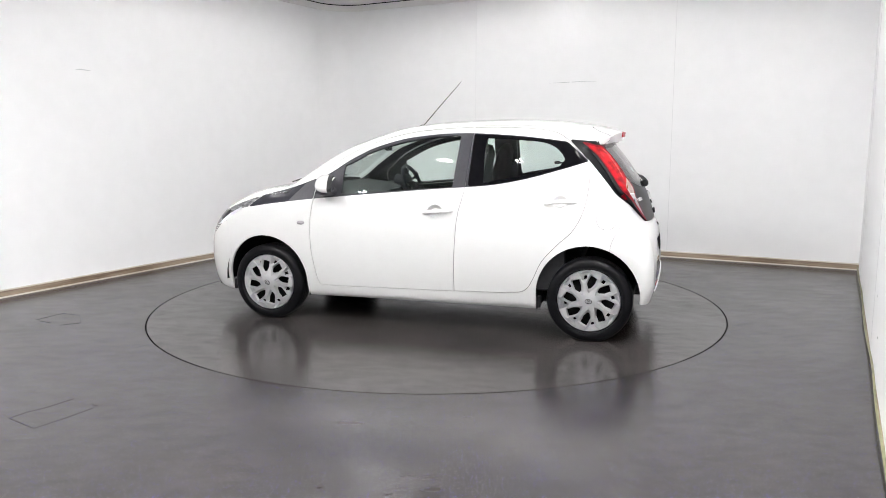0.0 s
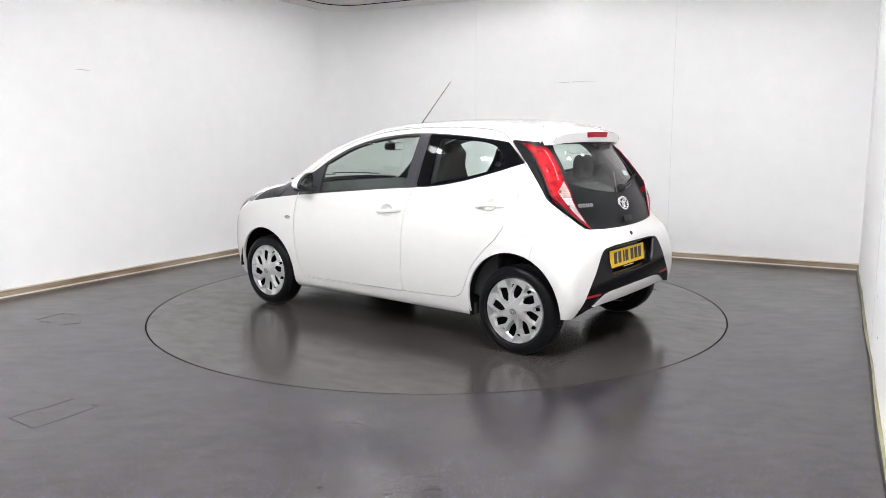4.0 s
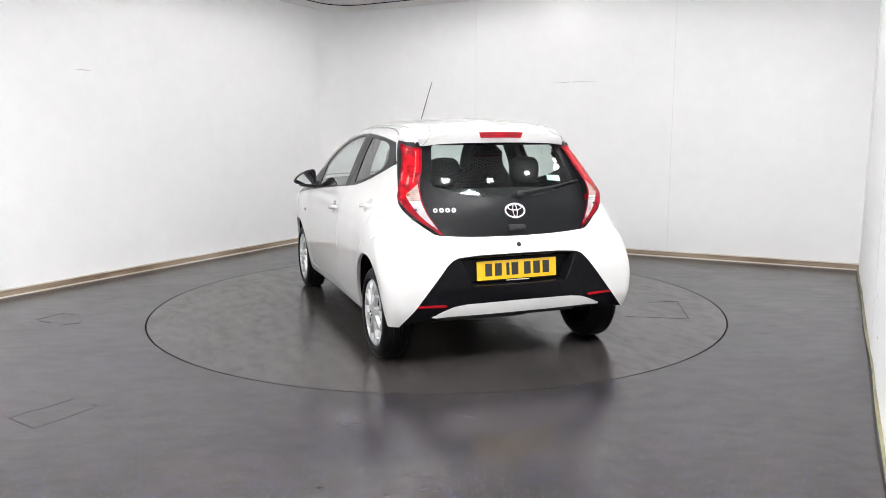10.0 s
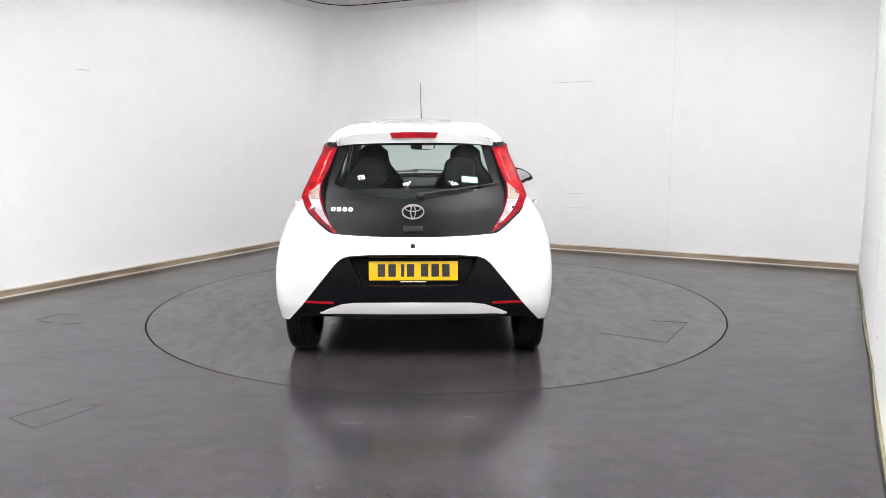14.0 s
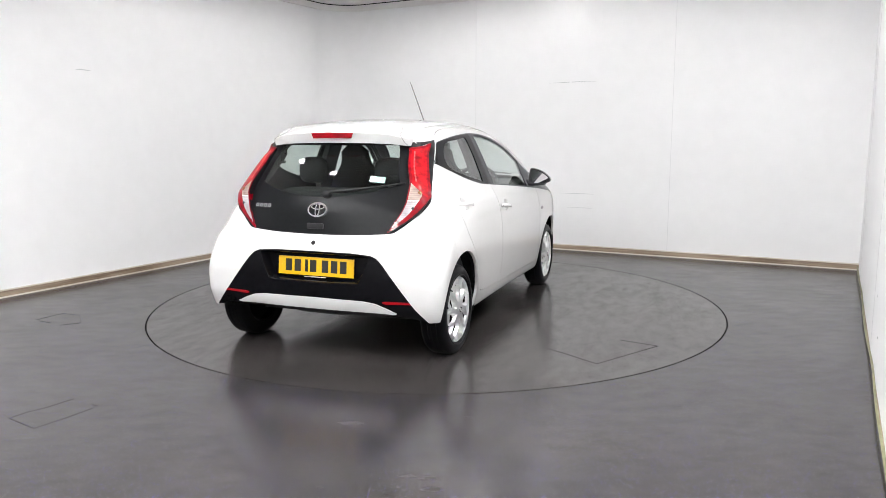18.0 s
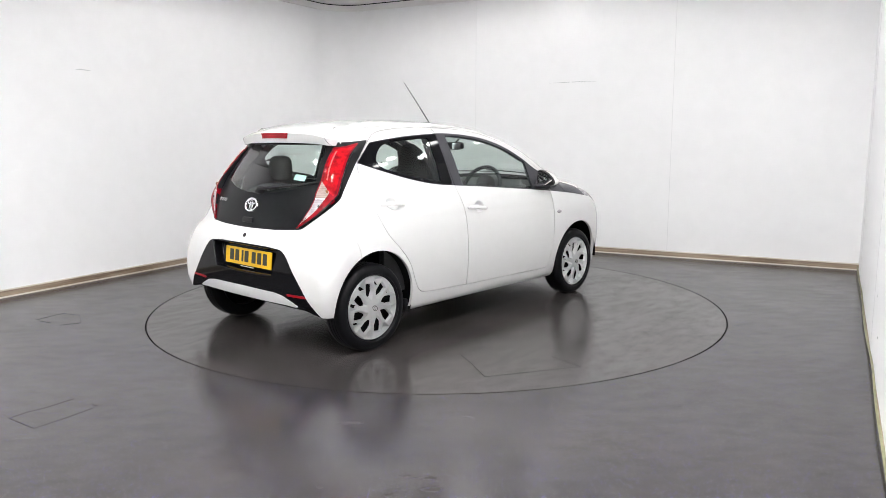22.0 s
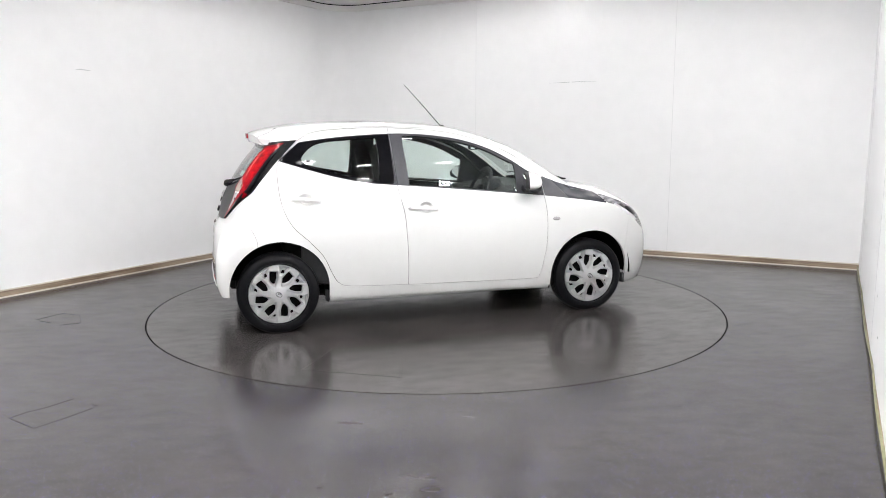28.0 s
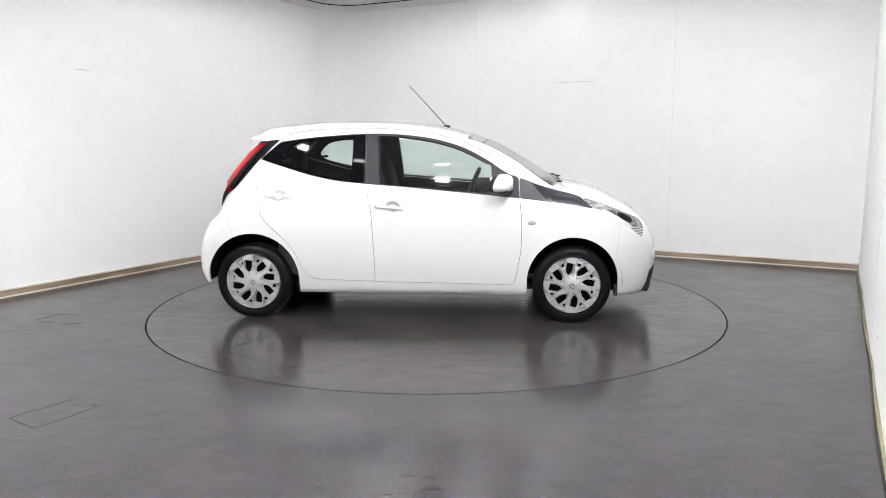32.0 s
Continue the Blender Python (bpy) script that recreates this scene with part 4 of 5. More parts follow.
for side, (sign, lens) in lamps.items():
    # The lens: a red upper blade with a dark edge, a clear lower wedge and a dark red rim.
    def raised(P, lift=0.024):
        w = ease(P[:, 1] * sign - lamp_in(P[:, 2]), 0.0, 0.10) * lamp_flare(P[:, 2]) * (1 - ease(P[:, 0] - lamp_red(P[:, 2]), 0.0, 0.016))
        lift = lift - 0.001 + 0.025 * np.exp(-((P[:, 2:3] - 0.98) / 0.13) ** 2)
        lift = lift * (0.30 + 0.70 * ease(lamp_red(P[:, 2:3]) - P[:, 0:1], 0.0, 0.07)) * (1 - 0.6 * ease(P[:, 2:3], 1.20, 1.28))
        return P + body_normal(P) * lift + w[:, None] * np.array((-0.25, sign, 0.0))

    def lifted(T, lift=0.024):
        return raised(T.reshape(-1, 3), lift).reshape(-1, 3, 3)

    def lens_edge(P):
        return np.maximum(lamp_in(P[:, 2]) + 0.004 - P[:, 1] * sign, np.maximum(P[:, 0] - lamp_out(P[:, 2]), P[:, 2] - lamp_top(P[:, 0])))

    zs = np.linspace(0.76, 1.10, 18)
    ys = np.linspace(0.35, 0.75, 801)
    rim_y = [ys[int(np.argmax(body_field(np.stack([np.full(801, float(lamp_red(z))), ys, np.full(801, z)], 1)) > 0))] for z in zs]

    def lens_width(z):
        return np.interp(z, zs, rim_y)

    def red_part(P):
        Q = raised(P)
        return 1.122 - 0.84 * (Q[:, 1] * sign - 0.49) - Q[:, 2]

    def clear_part(P):
        Q = raised(P)
        return np.maximum(P[:, 1] * sign - lens_width(P[:, 2]) + 0.012 + 0.24 * np.maximum(lens_width(P[:, 2]) - lamp_in(P[:, 2]), 0), np.maximum(0.788 - Q[:, 2], lamp_in(P[:, 2]) + 0.010 - P[:, 1] * sign))

    coloured, bezel = cut(lens, lambda P: P[:, 0] - lamp_red(P[:, 2]))
    skin("lamp_bezel", lifted(bezel), [M_HATCH], car, "gloss black margin beside the tail lamp", 0.005, body_normal)
    red, rest = cut(coloured, red_part)
    red, red_edge = cut(red, lambda P: np.maximum(lens_edge(P) + 0.012, P[:, 0] - lamp_red(P[:, 2]) + 0.010))
    clear, rim = cut(rest, clear_part)
    warm, clear = cut(clear, lambda P: 0.962 - raised(P)[:, 2])
    warm, line = cut(warm, lambda P: 0.967 - raised(P)[:, 2])
    skin("lamp_housing", lifted(lens, 0.018), [M_HATCH], car, "gloss black rear lamp housing", 0.095, body_normal)
    lamp = skin("tail_lamp", lifted(red), [M_RED], car, "bright red tail lamp lens", 0.012, body_normal)
    skin("lens_edge", lifted(red_edge), [M_DEEPRED], lamp, "dark red edge of the lens", 0.005, body_normal)
    skin("indicator_lens", lifted(warm), [M_WARMLENS], lamp, "clear indicator lens with an amber bulb", 0.005, body_normal)
    skin("lens_joint", lifted(line), [M_WHITE_METAL], lamp, "pale joint across the lens", 0.005, body_normal)
    skin("reverse_lens", lifted(clear), [M_CLEARLENS], lamp, "clear silver reverse lens", 0.005, body_normal)
    skin("lamp_rim", lifted(rim), [M_DEEPRED], lamp, "dark red lower lens rim", 0.050, body_normal)
    # A dotted light guide along the lens.
    bm = bmesh.new()
    for i in range(22):
        z = 1.060 + 0.175 * i / 21
        y = (float(lamp_in(z)) + 0.030) * sign
        xs = np.linspace(-1.0, -1.7, 1400)
        q = raised(np.array([[xs[int(np.argmax(body_field(np.stack([xs, np.full(1400, y), np.full(1400, z)], 1)) > 0))], y, z]]), 0.0245)[0]
        box(bm, q[0] - 0.003, q[0] + 0.003, q[1] - 0.0035, q[1] + 0.0035, q[2] - 0.003, q[2] + 0.003)
    part("light_guide", bm, M_GUIDE, lamp, "row of pale prisms in the red lens", smooth=False)
    # Bulbs behind the clear lenses.
    for y, z, r, mat in ((0.585, 0.992, 0.013, M_BULB), (0.573, 0.913, 0.009, M_SATIN)):
        xs = np.linspace(-1.0, -1.7, 1400)
        f = body_field(np.stack([xs, np.full(1400, y * sign), np.full(1400, z)], 1))
        q = raised(np.array([[xs[int(np.argmax(f > 0))], y * sign, z]]), 0.0245)[0]
        bm = bmesh.new()
        bmesh.ops.create_uvsphere(bm, u_segments=12, v_segments=8, radius=r, matrix=Matrix.Translation(q) @ Matrix.Diagonal((0.5, 1, 1, 1)))
        part("lamp_bulb", bm, mat, lamp)

def dished(T, sign, cx, cz, rx, rz, depth):
    """Press a shallow cup into a flank. Returns cup, rest."""
    f = lambda P: (np.hypot((P[:, 0] - cx) / rx, (P[:, 2] - cz) / rz) - 1) * rx
    cup, rest = cut(T, f, lambda C: (np.abs(C[:, 0] - cx) < rx + 0.05) & (np.abs(C[:, 2] - cz) < rz + 0.05))
    cup = finer(cup, 2)
    flat = cup.reshape(-1, 3)
    flat -= body_normal(flat) * (depth * ease(-f(flat) / rx, 0.0, 0.55))[:, None]
    return cup, rest


door_parts = {}
for side, (sign, fd, rd) in doors.items():
    for nm, T, pane_loop, mat, gl in (("front_door", fd, FRONT_GLASS, M_GLASS, "clear front side window"), ("rear_door", rd, REAR_GLASS, M_PRIVACY, "tinted rear side window")):
        frame_skin, metal = cut(T, *in_side(DLO, sign))
        pane, frame_skin = cut(frame_skin, *in_side(pane_loop, sign))
        cup, metal = dished(metal, sign, *((-0.965, 0.915) if nm == "rear_door" else (-0.122, 0.838)), 0.056, 0.043, 0.024)
        door = door_parts[nm, sign] = skin(nm, metal, PAINTED, car, thick=0.03, normal=body_normal)
        skin("handle_cup", cup, [M_PAINT], door, "white handle cup")
        skin("window_frame", frame_skin, [M_SATIN, M_LINING], door, "satin black window frame and pillar cover", 0.02, body_normal)
        if nm == "rear_door":
            pane, frit = cut(pane, *in_side(REAR_CLEAR, sign))
            skin("window_border", frit, [M_BLACK, M_LINING], door, "gloss black border of the rear window", 0.012, body_normal)
        N = body_normal(pane.reshape(-1, 3)).reshape(-1, 3, 3)
        skin("window", pane - N * 0.004, [mat], door, gl, 0.0, body_normal)
for side, (sign, trim, lens) in fenders.items():
    sail, wedge = cut(trim, lambda P: (P[:, 0] - 0.86) - (1.02 - P[:, 2]) * 0.9)
    skin("fender_trim", wedge, [M_TRIM, M_LINING], car, "dark satin wedge along the front wing", 0.012, body_normal)
    skin("sail_trim", sail, [M_SAIL, M_LINING], car, "grey satin panel at the foot of the pillar", 0.012, body_normal)
    # Headlamp: a smoked lens, a chrome lower band, a dark eye, a daytime lamp with bars below it.
    low = lambda P: P[:, 2] - np.interp(P[:, 0], (1.30, 1.373, 1.465, 1.565, 1.625, 1.7), (0.835, 0.830, 0.784, 0.722, 0.672, 0.60))
    day, lens = cut(lens, lambda P: P[:, 2] - 0.692 + 0.1 * (P[:, 0] - 1.6))
    band, lens = cut(lens, lambda P: np.maximum(low(P), 1.37 - P[:, 0]))
    eye, lens = cut(lens, lambda P: np.hypot((P[:, 0] - 1.535) / 0.06, (P[:, 2] - 0.765 + 0.5 * (P[:, 0] - 1.535)) / 0.022) * 0.04 - 0.04)
    head = skin("headlamp", lens, [M_HEADLAMP], car, "clear headlamp with a dark eye", 0.012, body_normal)
    skin("chrome_band", band, [M_CHROME], head, "bright chrome band along the headlamp", 0.01, body_normal)
    skin("projector_eye", eye, [M_BLACK], head, "black projector lens", 0.01, body_normal)
    skin("daytime_lamp", day, [M_DAYLAMP], head, "barred daytime lamp", 0.012, body_normal)


# ---- fittings on the car ----
def on_body(x, z, sign, lift=0.0):
    """The point of a flank at x and z, lifted off the skin."""
    y = np.linspace(0.3, 0.95, 1500)
    f = body_field(np.stack([np.full(1500, x), y, np.full(1500, z)], 1))
    k = int(np.argmax(f > 0))
    p = np.array([[x, y[k] * sign, z]])
    n = body_normal(p)[0]
    return Vector(p[0] + n * lift), Vector(n)


def on_rear(y, z, lift=0.0):
    x = np.linspace(-1.0, -1.75, 1500)
    f = body_field(np.stack([x, np.full(1500, y), np.full(1500, z)], 1))
    k = int(np.argmax(f > 0))
    p = np.array([[x[k], y, z]])
    n = body_normal(p)[0]
    return Vector(p[0] + n * lift), Vector(n)


def seat_on(p, n, forward=(1, 0, 0)):
    """A frame with x along the body, y outward."""
    yv = Vector(n).normalized()
    xv = (Vector(forward) - yv * yv.dot(Vector(forward))).normalized()
    zv = xv.cross(yv)
    m = Matrix((xv, yv, zv)).transposed().to_4x4()
    m.translation = p
    return m


def blob(bm, cx, cy, cz, rx, ry, rz, e1=0.6, e2=0.6, nu=20, nv=28, m=None):
    """A rounded block (superellipsoid)."""
    def pw(c, e):
        return math.copysign(abs(c) ** e, c)
    rows = []
    for i in range(nu + 1):
        a = -math.pi / 2 + math.pi * i / nu
        rows.append([Vector((cx + rx * pw(math.cos(a), e1) * pw(math.cos(b), e2), cy + ry * pw(math.cos(a), e1) * pw(math.sin(b), e2), cz + rz * pw(math.sin(a), e1))) for b in (2 * math.pi * j / nv for j in range(nv))])
    if m is not None:
        rows = [[m @ p for p in r] for r in rows]
    bot, topv = bm.verts.new(rows[0][0]), bm.verts.new(rows[-1][0])
    vs = [[bm.verts.new(p) for p in r] for r in rows[1:-1]]
    for j in range(nv):
        bm.faces.new((bot, vs[0][(j + 1) % nv], vs[0][j]))
        bm.faces.new((topv, vs[-1][j], vs[-1][(j + 1) % nv]))
        for q, s in zip(vs, vs[1:]):
            bm.faces.new((q[j], q[(j + 1) % nv], s[(j + 1) % nv], s[j]))


def loft(bm, sections, close_ends=True):
    """A skin over sections of equally many points, each section a closed outline."""
    rows = [[bm.verts.new(p) for p in s] for s in sections]
    n = len(rows[0])
    for q, s in zip(rows, rows[1:]):
        for j in range(n):
            bm.faces.new((q[j], q[(j + 1) % n], s[(j + 1) % n], s[j]))
    if close_ends:
        bm.faces.new(rows[0][::-1])
        bm.faces.new(rows[-1])


# Roof spoiler with the high brake lamp
SPOILER_W = 0.506


def spoiler_tip(y):
    return -1.318 + 0.30 * y * y + 0.115 * float(ease(np.array(abs(y)), 0.452, SPOILER_W)) ** 1.5


def on_top(x, y):
    """The height of the body's upper skin."""
    z = np.linspace(1.50, 1.0, 1001)
    return float(z[int(np.argmax(body_field(np.stack([np.full(1001, x), np.full(1001, y), z], 1)) < 0))])


def spoiler_section(y):
    xt = spoiler_tip(y)
    c = 0.13 * y * y + 0.020 * float(ease(np.array(abs(y)), 0.34, SPOILER_W))
    roof = on_top(-0.97, y)
    return [(-0.97, y, roof - 0.03), (-0.97, y, roof + 0.0015), (-1.03, y, on_top(-1.03, y) + 0.0025), (-1.08, y, on_top(-1.08, y) + 0.004), (-1.13, y, on_top(-1.13, y) + 0.006), (-1.175, y, on_top(-1.175, y) + 0.010),
            (xt + 0.035, y, 1.381 - c), (xt + 0.012, y, 1.371 - 0.9 * c), (xt, y, 1.362 - 0.8 * c),
            (xt + 0.006, y, 1.330 - 0.6 * c), (xt + 0.016, y, 1.299 - 0.4 * c), (-1.215 + 0.2 * y * y, y, 1.296 - 0.3 * c), (-1.15, y, 1.300 - 0.3 * c)]


bm = bmesh.new()
loft(bm, [spoiler_section(SPOILER_W * math.sin(math.pi / 2 * (i / 28 - 1))) for i in range(57)])
spoiler = part("spoiler", bm, M_PAINT, car, "white roof spoiler")
bm = bmesh.new()
secs = []
for i in range(21):
    y = 0.146 * (i / 10 - 1)
    c, xt, k = 0.13 * y * y, spoiler_tip(y), max(0.0, (abs(y) - 0.130) / 0.016) ** 2
    secs.append([(xt - 0.005, y, 1.363 - c), (xt - 0.003, y, 1.328 - c + 0.033 * k), (xt + 0.02, y, 1.328 - c + 0.033 * k), (xt + 0.02, y, 1.363 - c)])
loft(bm, secs)
part("brake_lamp", bm, M_BRAKE, spoiler, "red high-level brake lamp")

# Thin joint between the spoiler and the body's corner, with a small gap at its upper end
for s in (1, -1):
    bm = bmesh.new()
    edge = []
    for i, k in enumerate((4, 5, 6, 7, 8, 9, 10)):
        p = Vector(spoiler_section(0.400 + 0.072 * i / 6)[k])
        edge.append((p.x - 0.0004, s * p.y, p.z + 0.0004))
    tube(bm, edge, 0.0017, 6)
    blob(bm, *edge[0], 0.012, 0.004, 0.003, 1, 1, 8, 10)
    part("spoiler_joint", bm, M_SHUT, spoiler, "grey joint at the spoiler's end")

# Number plate: a yellow sheet with dark bars
plate_at, plate_n = Vector((-1.5505, 0, 0.560)), Vector((-0.995, 0, 0.09))
PM = Matrix.Translation(plate_at) @ Matrix.Rotation(radians(5.5), 4, "Y")
bm = bmesh.new()
box(bm, -0.003, 0.003, -0.26, 0.26, -0.0555, 0.0555, 0.0015, PM)
plate = part("number_plate", bm, M_PLATE, bumper, "yellow rear number plate with dark bars")
for y in (0.190, 0.128, 0.066, 0.020, -0.066, -0.128, -0.190):
    bm = bmesh.new()
    w = 0.010 if abs(y - 0.066) < 0.001 else 0.022
    yy = y - 0.004 if y > 0 else y
    box(bm, -0.0045, -0.0030, yy - w, yy + w, -0.034, 0.040, 0, PM)
    part("plate_bar", bm, M_INK, plate, "plain dark bar", smooth=False)
bm = bmesh.new()
box(bm, -0.006, -0.0045, -0.076, 0.076, -0.0655, -0.0610, 0, PM)
part("plate_caption", bm, M_WHITE_METAL, plate, "tiny white caption bar", smooth=False)
for y in (0.238, -0.238):
    bm = bmesh.new()
    blob(bm, -0.004, y, 0.0, 0.003, 0.006, 0.006, 1, 1, 8, 10, PM)
    part("plate_screw", bm, M_PLATE, plate, "yellow screw cap")

# Badge, name strip, pull, camera and wiper on the tailgate
bp, bn = on_rear(0, 0.900, 0.002)
BM = seat_on(bp, bn, (0, -1, 0))


def oval_ring(bm, cx, cz, rx, rz, t, h, m, n=48):
    secs = []
    for i in range(n):
        a = 2 * math.pi * i / n
        d = Vector((math.cos(a), 0, math.sin(a)))
        ctr = Vector((cx + rx * d.x, 0, cz + rz * d.z))
        secs.append([m @ (ctr + d * u + Vector((0, v, 0))) for u, v in ((-t, 0), (-t * 0.6, h), (t * 0.6, h), (t, 0))])
    rows = [[bm.verts.new(p) for p in s] for s in secs]
    for i in range(n):
        q, s = rows[i], rows[(i + 1) % n]
        for j in range(4):
            bm.faces.new((q[j], q[(j + 1) % 4], s[(j + 1) % 4], s[j]))


bm = bmesh.new()
oval_ring(bm, 0, 0, 0.062, 0.042, 0.0075, 0.008, BM)
oval_ring(bm, 0, 0.001, 0.0135, 0.038, 0.005, 0.007, BM)
oval_ring(bm, 0, -0.019, 0.043, 0.0165, 0.005, 0.007, BM)
part("badge", bm, M_CHROME, tailgate, "chrome oval badge")
for y in (0.475, 0.440, 0.405, 0.370):
    p, n = on_rear(y, 0.913, 0.001)
    bm = bmesh.new()
    m = seat_on(p, n, (0, -1, 0))
    oval_ring(bm, 0, 0, 0.0100, 0.0100, 0.0026, 0.002, m, 20)
    part("name_mark", bm, M_SILVER, tailgate, "small chrome mark")
p, n = on_rear(0, 0.803, 0.001)
bm = bmesh.new()
box(bm, -0.056, 0.056, 0.0, 0.014, -0.018, 0.016, 0.006, seat_on(p, n, (0, -1, 0)))
part("tailgate_pull", bm, M_PLASTIC, tailgate, "black moulded tailgate pull")
p, n = on_rear(0, 0.709, 0.0)
bm = bmesh.new()
blob(bm, 0, 0, 0, 0.014, 0.008, 0.014, 1, 1, 10, 20, seat_on(p, n, (0, -1, 0)))
part("tailgate_lock", bm, M_PLASTIC, bumper, "small round black lock button")
pv, n = on_rear(-0.045, 0.990, 0.0)
bm = bmesh.new()
blob(bm, 0, 0.012, 0, 0.032, 0.024, 0.026, 0.8, 0.8, 12, 18, seat_on(pv, n, (0, -1, 0)))
arm = []
for i in range(9):
    k = i / 8
    q, nn = on_rear(-0.045 - 0.28 * k, 0.990 + 0.035 * k, 0.028 - 0.004 * k)
    arm.append(q)
tube(bm, arm, 0.011, 8, 0.006)
wiper = part("rear_wiper", bm, M_PLASTIC, tailgate, "black rear wiper arm")
bm = bmesh.new()
blade = []
for i in range(13):
    k = i / 12
    q, nn = on_rear(-0.14 - 0.37 * k, 1.000 + 0.055 * k, 0.014)
    blade.append(q)
tube(bm, blade, 0.008, 6, 0.006)
part("wiper_blade", bm, M_PLASTIC, wiper, "black rubber blade")
sp, n = on_rear(-0.335, 1.085, -0.008)
bm = bmesh.new()
box(bm, -0.048, 0.048, -0.0008, 0.0008, -0.020, 0.020, 0, seat_on(sp, n, (0, -1, 0)))
part("sticker", bm, M_STICKER, tailgate, "pale green sticker inside the glass", smooth=False)

# Door handles, repeaters, mirrors
for side, sign in (("left", 1), ("right", -1)):
    for x0, z0, dz in ((-0.972, 0.904, 0.020), (-0.145, 0.829, 0.020)):
        p, n = on_body(x0, z0, sign, 0.0)
        m = seat_on(p, n, (1, 0, -dz / 0.21))
        bm = bmesh.new()
        secs = []
        for i in range(17):
            u = i / 8 - 1
            r = max(0.12, (1 - abs(u) ** 4) ** 0.5)
            h = 0.004 + 0.026 * (1 - abs(u) ** 3.5)
            secs.append([m @ Vector((0.110 * u, h - 0.004 + 0.009 * r * math.sin(a), (0.013 + 0.004 * u * u) * r * math.cos(a))) for a in (2 * math.pi * k / 12 for k in range(12))])
        loft(bm, secs)
        part("door_handle", bm, M_PAINT, door_parts["rear_door" if x0 < -0.5 else "front_door", sign], "white pull handle")
    y = float(half_width(np.array(-0.925), np.array(1.163))) - 0.022
    bm = bmesh.new()
    blob(bm, -0.925, sign * y, 1.163, 0.020, 0.010, 0.011, 0.7, 0.7, 8, 12)
    tube(bm, [(-0.925, sign * y, 1.163), (-0.965, sign * (y - 0.002), 1.160)], 0.006, 6)
    part("window_latch", bm, M_PLASTIC, door_parts["rear_door", sign], "small black window latch")
    if sign < 0:
        p, n = on_body(-0.238, 0.838, sign, 0.002)
        bm = bmesh.new()
        blob(bm, 0, 0, 0, 0.017, 0.012, 0.014, 1, 1, 10, 18, seat_on(p, n))
        lock = part("lock_cover", bm, M_PAINT, door_parts["front_door", sign], "white lock surround")
        bm = bmesh.new()
        blob(bm, 0, 0.009, 0, 0.007, 0.005, 0.007, 1, 1, 8, 14, seat_on(p, n))
        part("door_lock", bm, M_STEEL, lock, "dark steel key lock")
    p, n = on_body(0.877, 0.728, sign, 0.0)
    bm = bmesh.new()
    blob(bm, 0, 0, 0, 0.030, 0.010, 0.014, 1, 1, 10, 20, seat_on(p, n))
    part("side_repeater", bm, M_CLEARLENS, car, "small clear side repeater")
    # Mirror: a white teardrop cap, a black bezel, a flat glass facing back, a black foot
    OUT = smooth_loop([(0.762, 1.066), (0.80, 1.069), (0.86, 1.052), (0.915, 1.018), (0.940, 0.985), (0.925, 0.962), (0.86, 0.946), (0.78, 0.940), (0.757, 0.952), (0.752, 1.0)], 4)

    def ring_at(x, k, dy=0.0, turn=0.32, nod=0.0):
        return [(x - nod * (z - 1.0) - turn * ((y - 0.845) * k), sign * (0.842 + dy + (y - 0.842) * k), 1.003 + (z - 1.003) * k) for y, z in OUT]

    bm = bmesh.new()
    loft(bm, [ring_at(0.630 + 0.108 * u, max(0.12, (1 - u ** 3.6) ** 0.55)) for u in (0, 0.15, 0.3, 0.45, 0.6, 0.72, 0.82, 0.9, 0.95, 0.985, 1.0)])
    mir = part("door_mirror", bm, M_PAINT, car, "white teardrop door mirror housing")
    bm = bmesh.new()
    loft(bm, [ring_at(0.632, 1.004), ring_at(0.606, 1.0), ring_at(0.602, 0.97), ring_at(0.604, 0.92), ring_at(0.612, 0.90)])
    part("mirror_bezel", bm, M_PLASTIC, mir, "black bezel")
    bm = bmesh.new()
    loft(bm, [ring_at(0.614, 0.80, 0.006, 0.20, 0.20), ring_at(0.6000, 0.80, 0.006, 0.20, 0.20)])
    part("mirror_glass", bm, M_CHROME, mir, "mirror glass")
    bm = bmesh.new()
    loft(bm, [[(0.690 + 0.075 * math.cos(a), sign * 0.70, 0.955 + 0.036 * math.sin(a)) for a in (2 * math.pi * j / 16 for j in range(16))],
              [(0.672 + 0.050 * math.cos(a), sign * 0.77, 0.945 + 0.026 * math.sin(a)) for a in (2 * math.pi * j / 16 for j in range(16))],
              [(0.668 + 0.045 * math.cos(a), sign * 0.88, 0.948 + 0.014 * math.sin(a)) for a in (2 * math.pi * j / 16 for j in range(16))]])
    part("mirror_foot", bm, M_SATIN, mir, "black mirror foot")

# Aerial
bm = bmesh.new()
blob(bm, 0.215, 0, 1.412, 0.030, 0.014, 0.016, 1, 1, 10, 14)
aerial = part("aerial", bm, M_PLASTIC, car, "black aerial base")
bm = bmesh.new()
tube(bm, [(0.21, 0, 1.418), (0.06, 0, 1.583), (-0.090, 0, 1.742)], 0.0036, 8, 0.0022)
part("aerial_rod", bm, M_PLASTIC, aerial, "thin black rod")

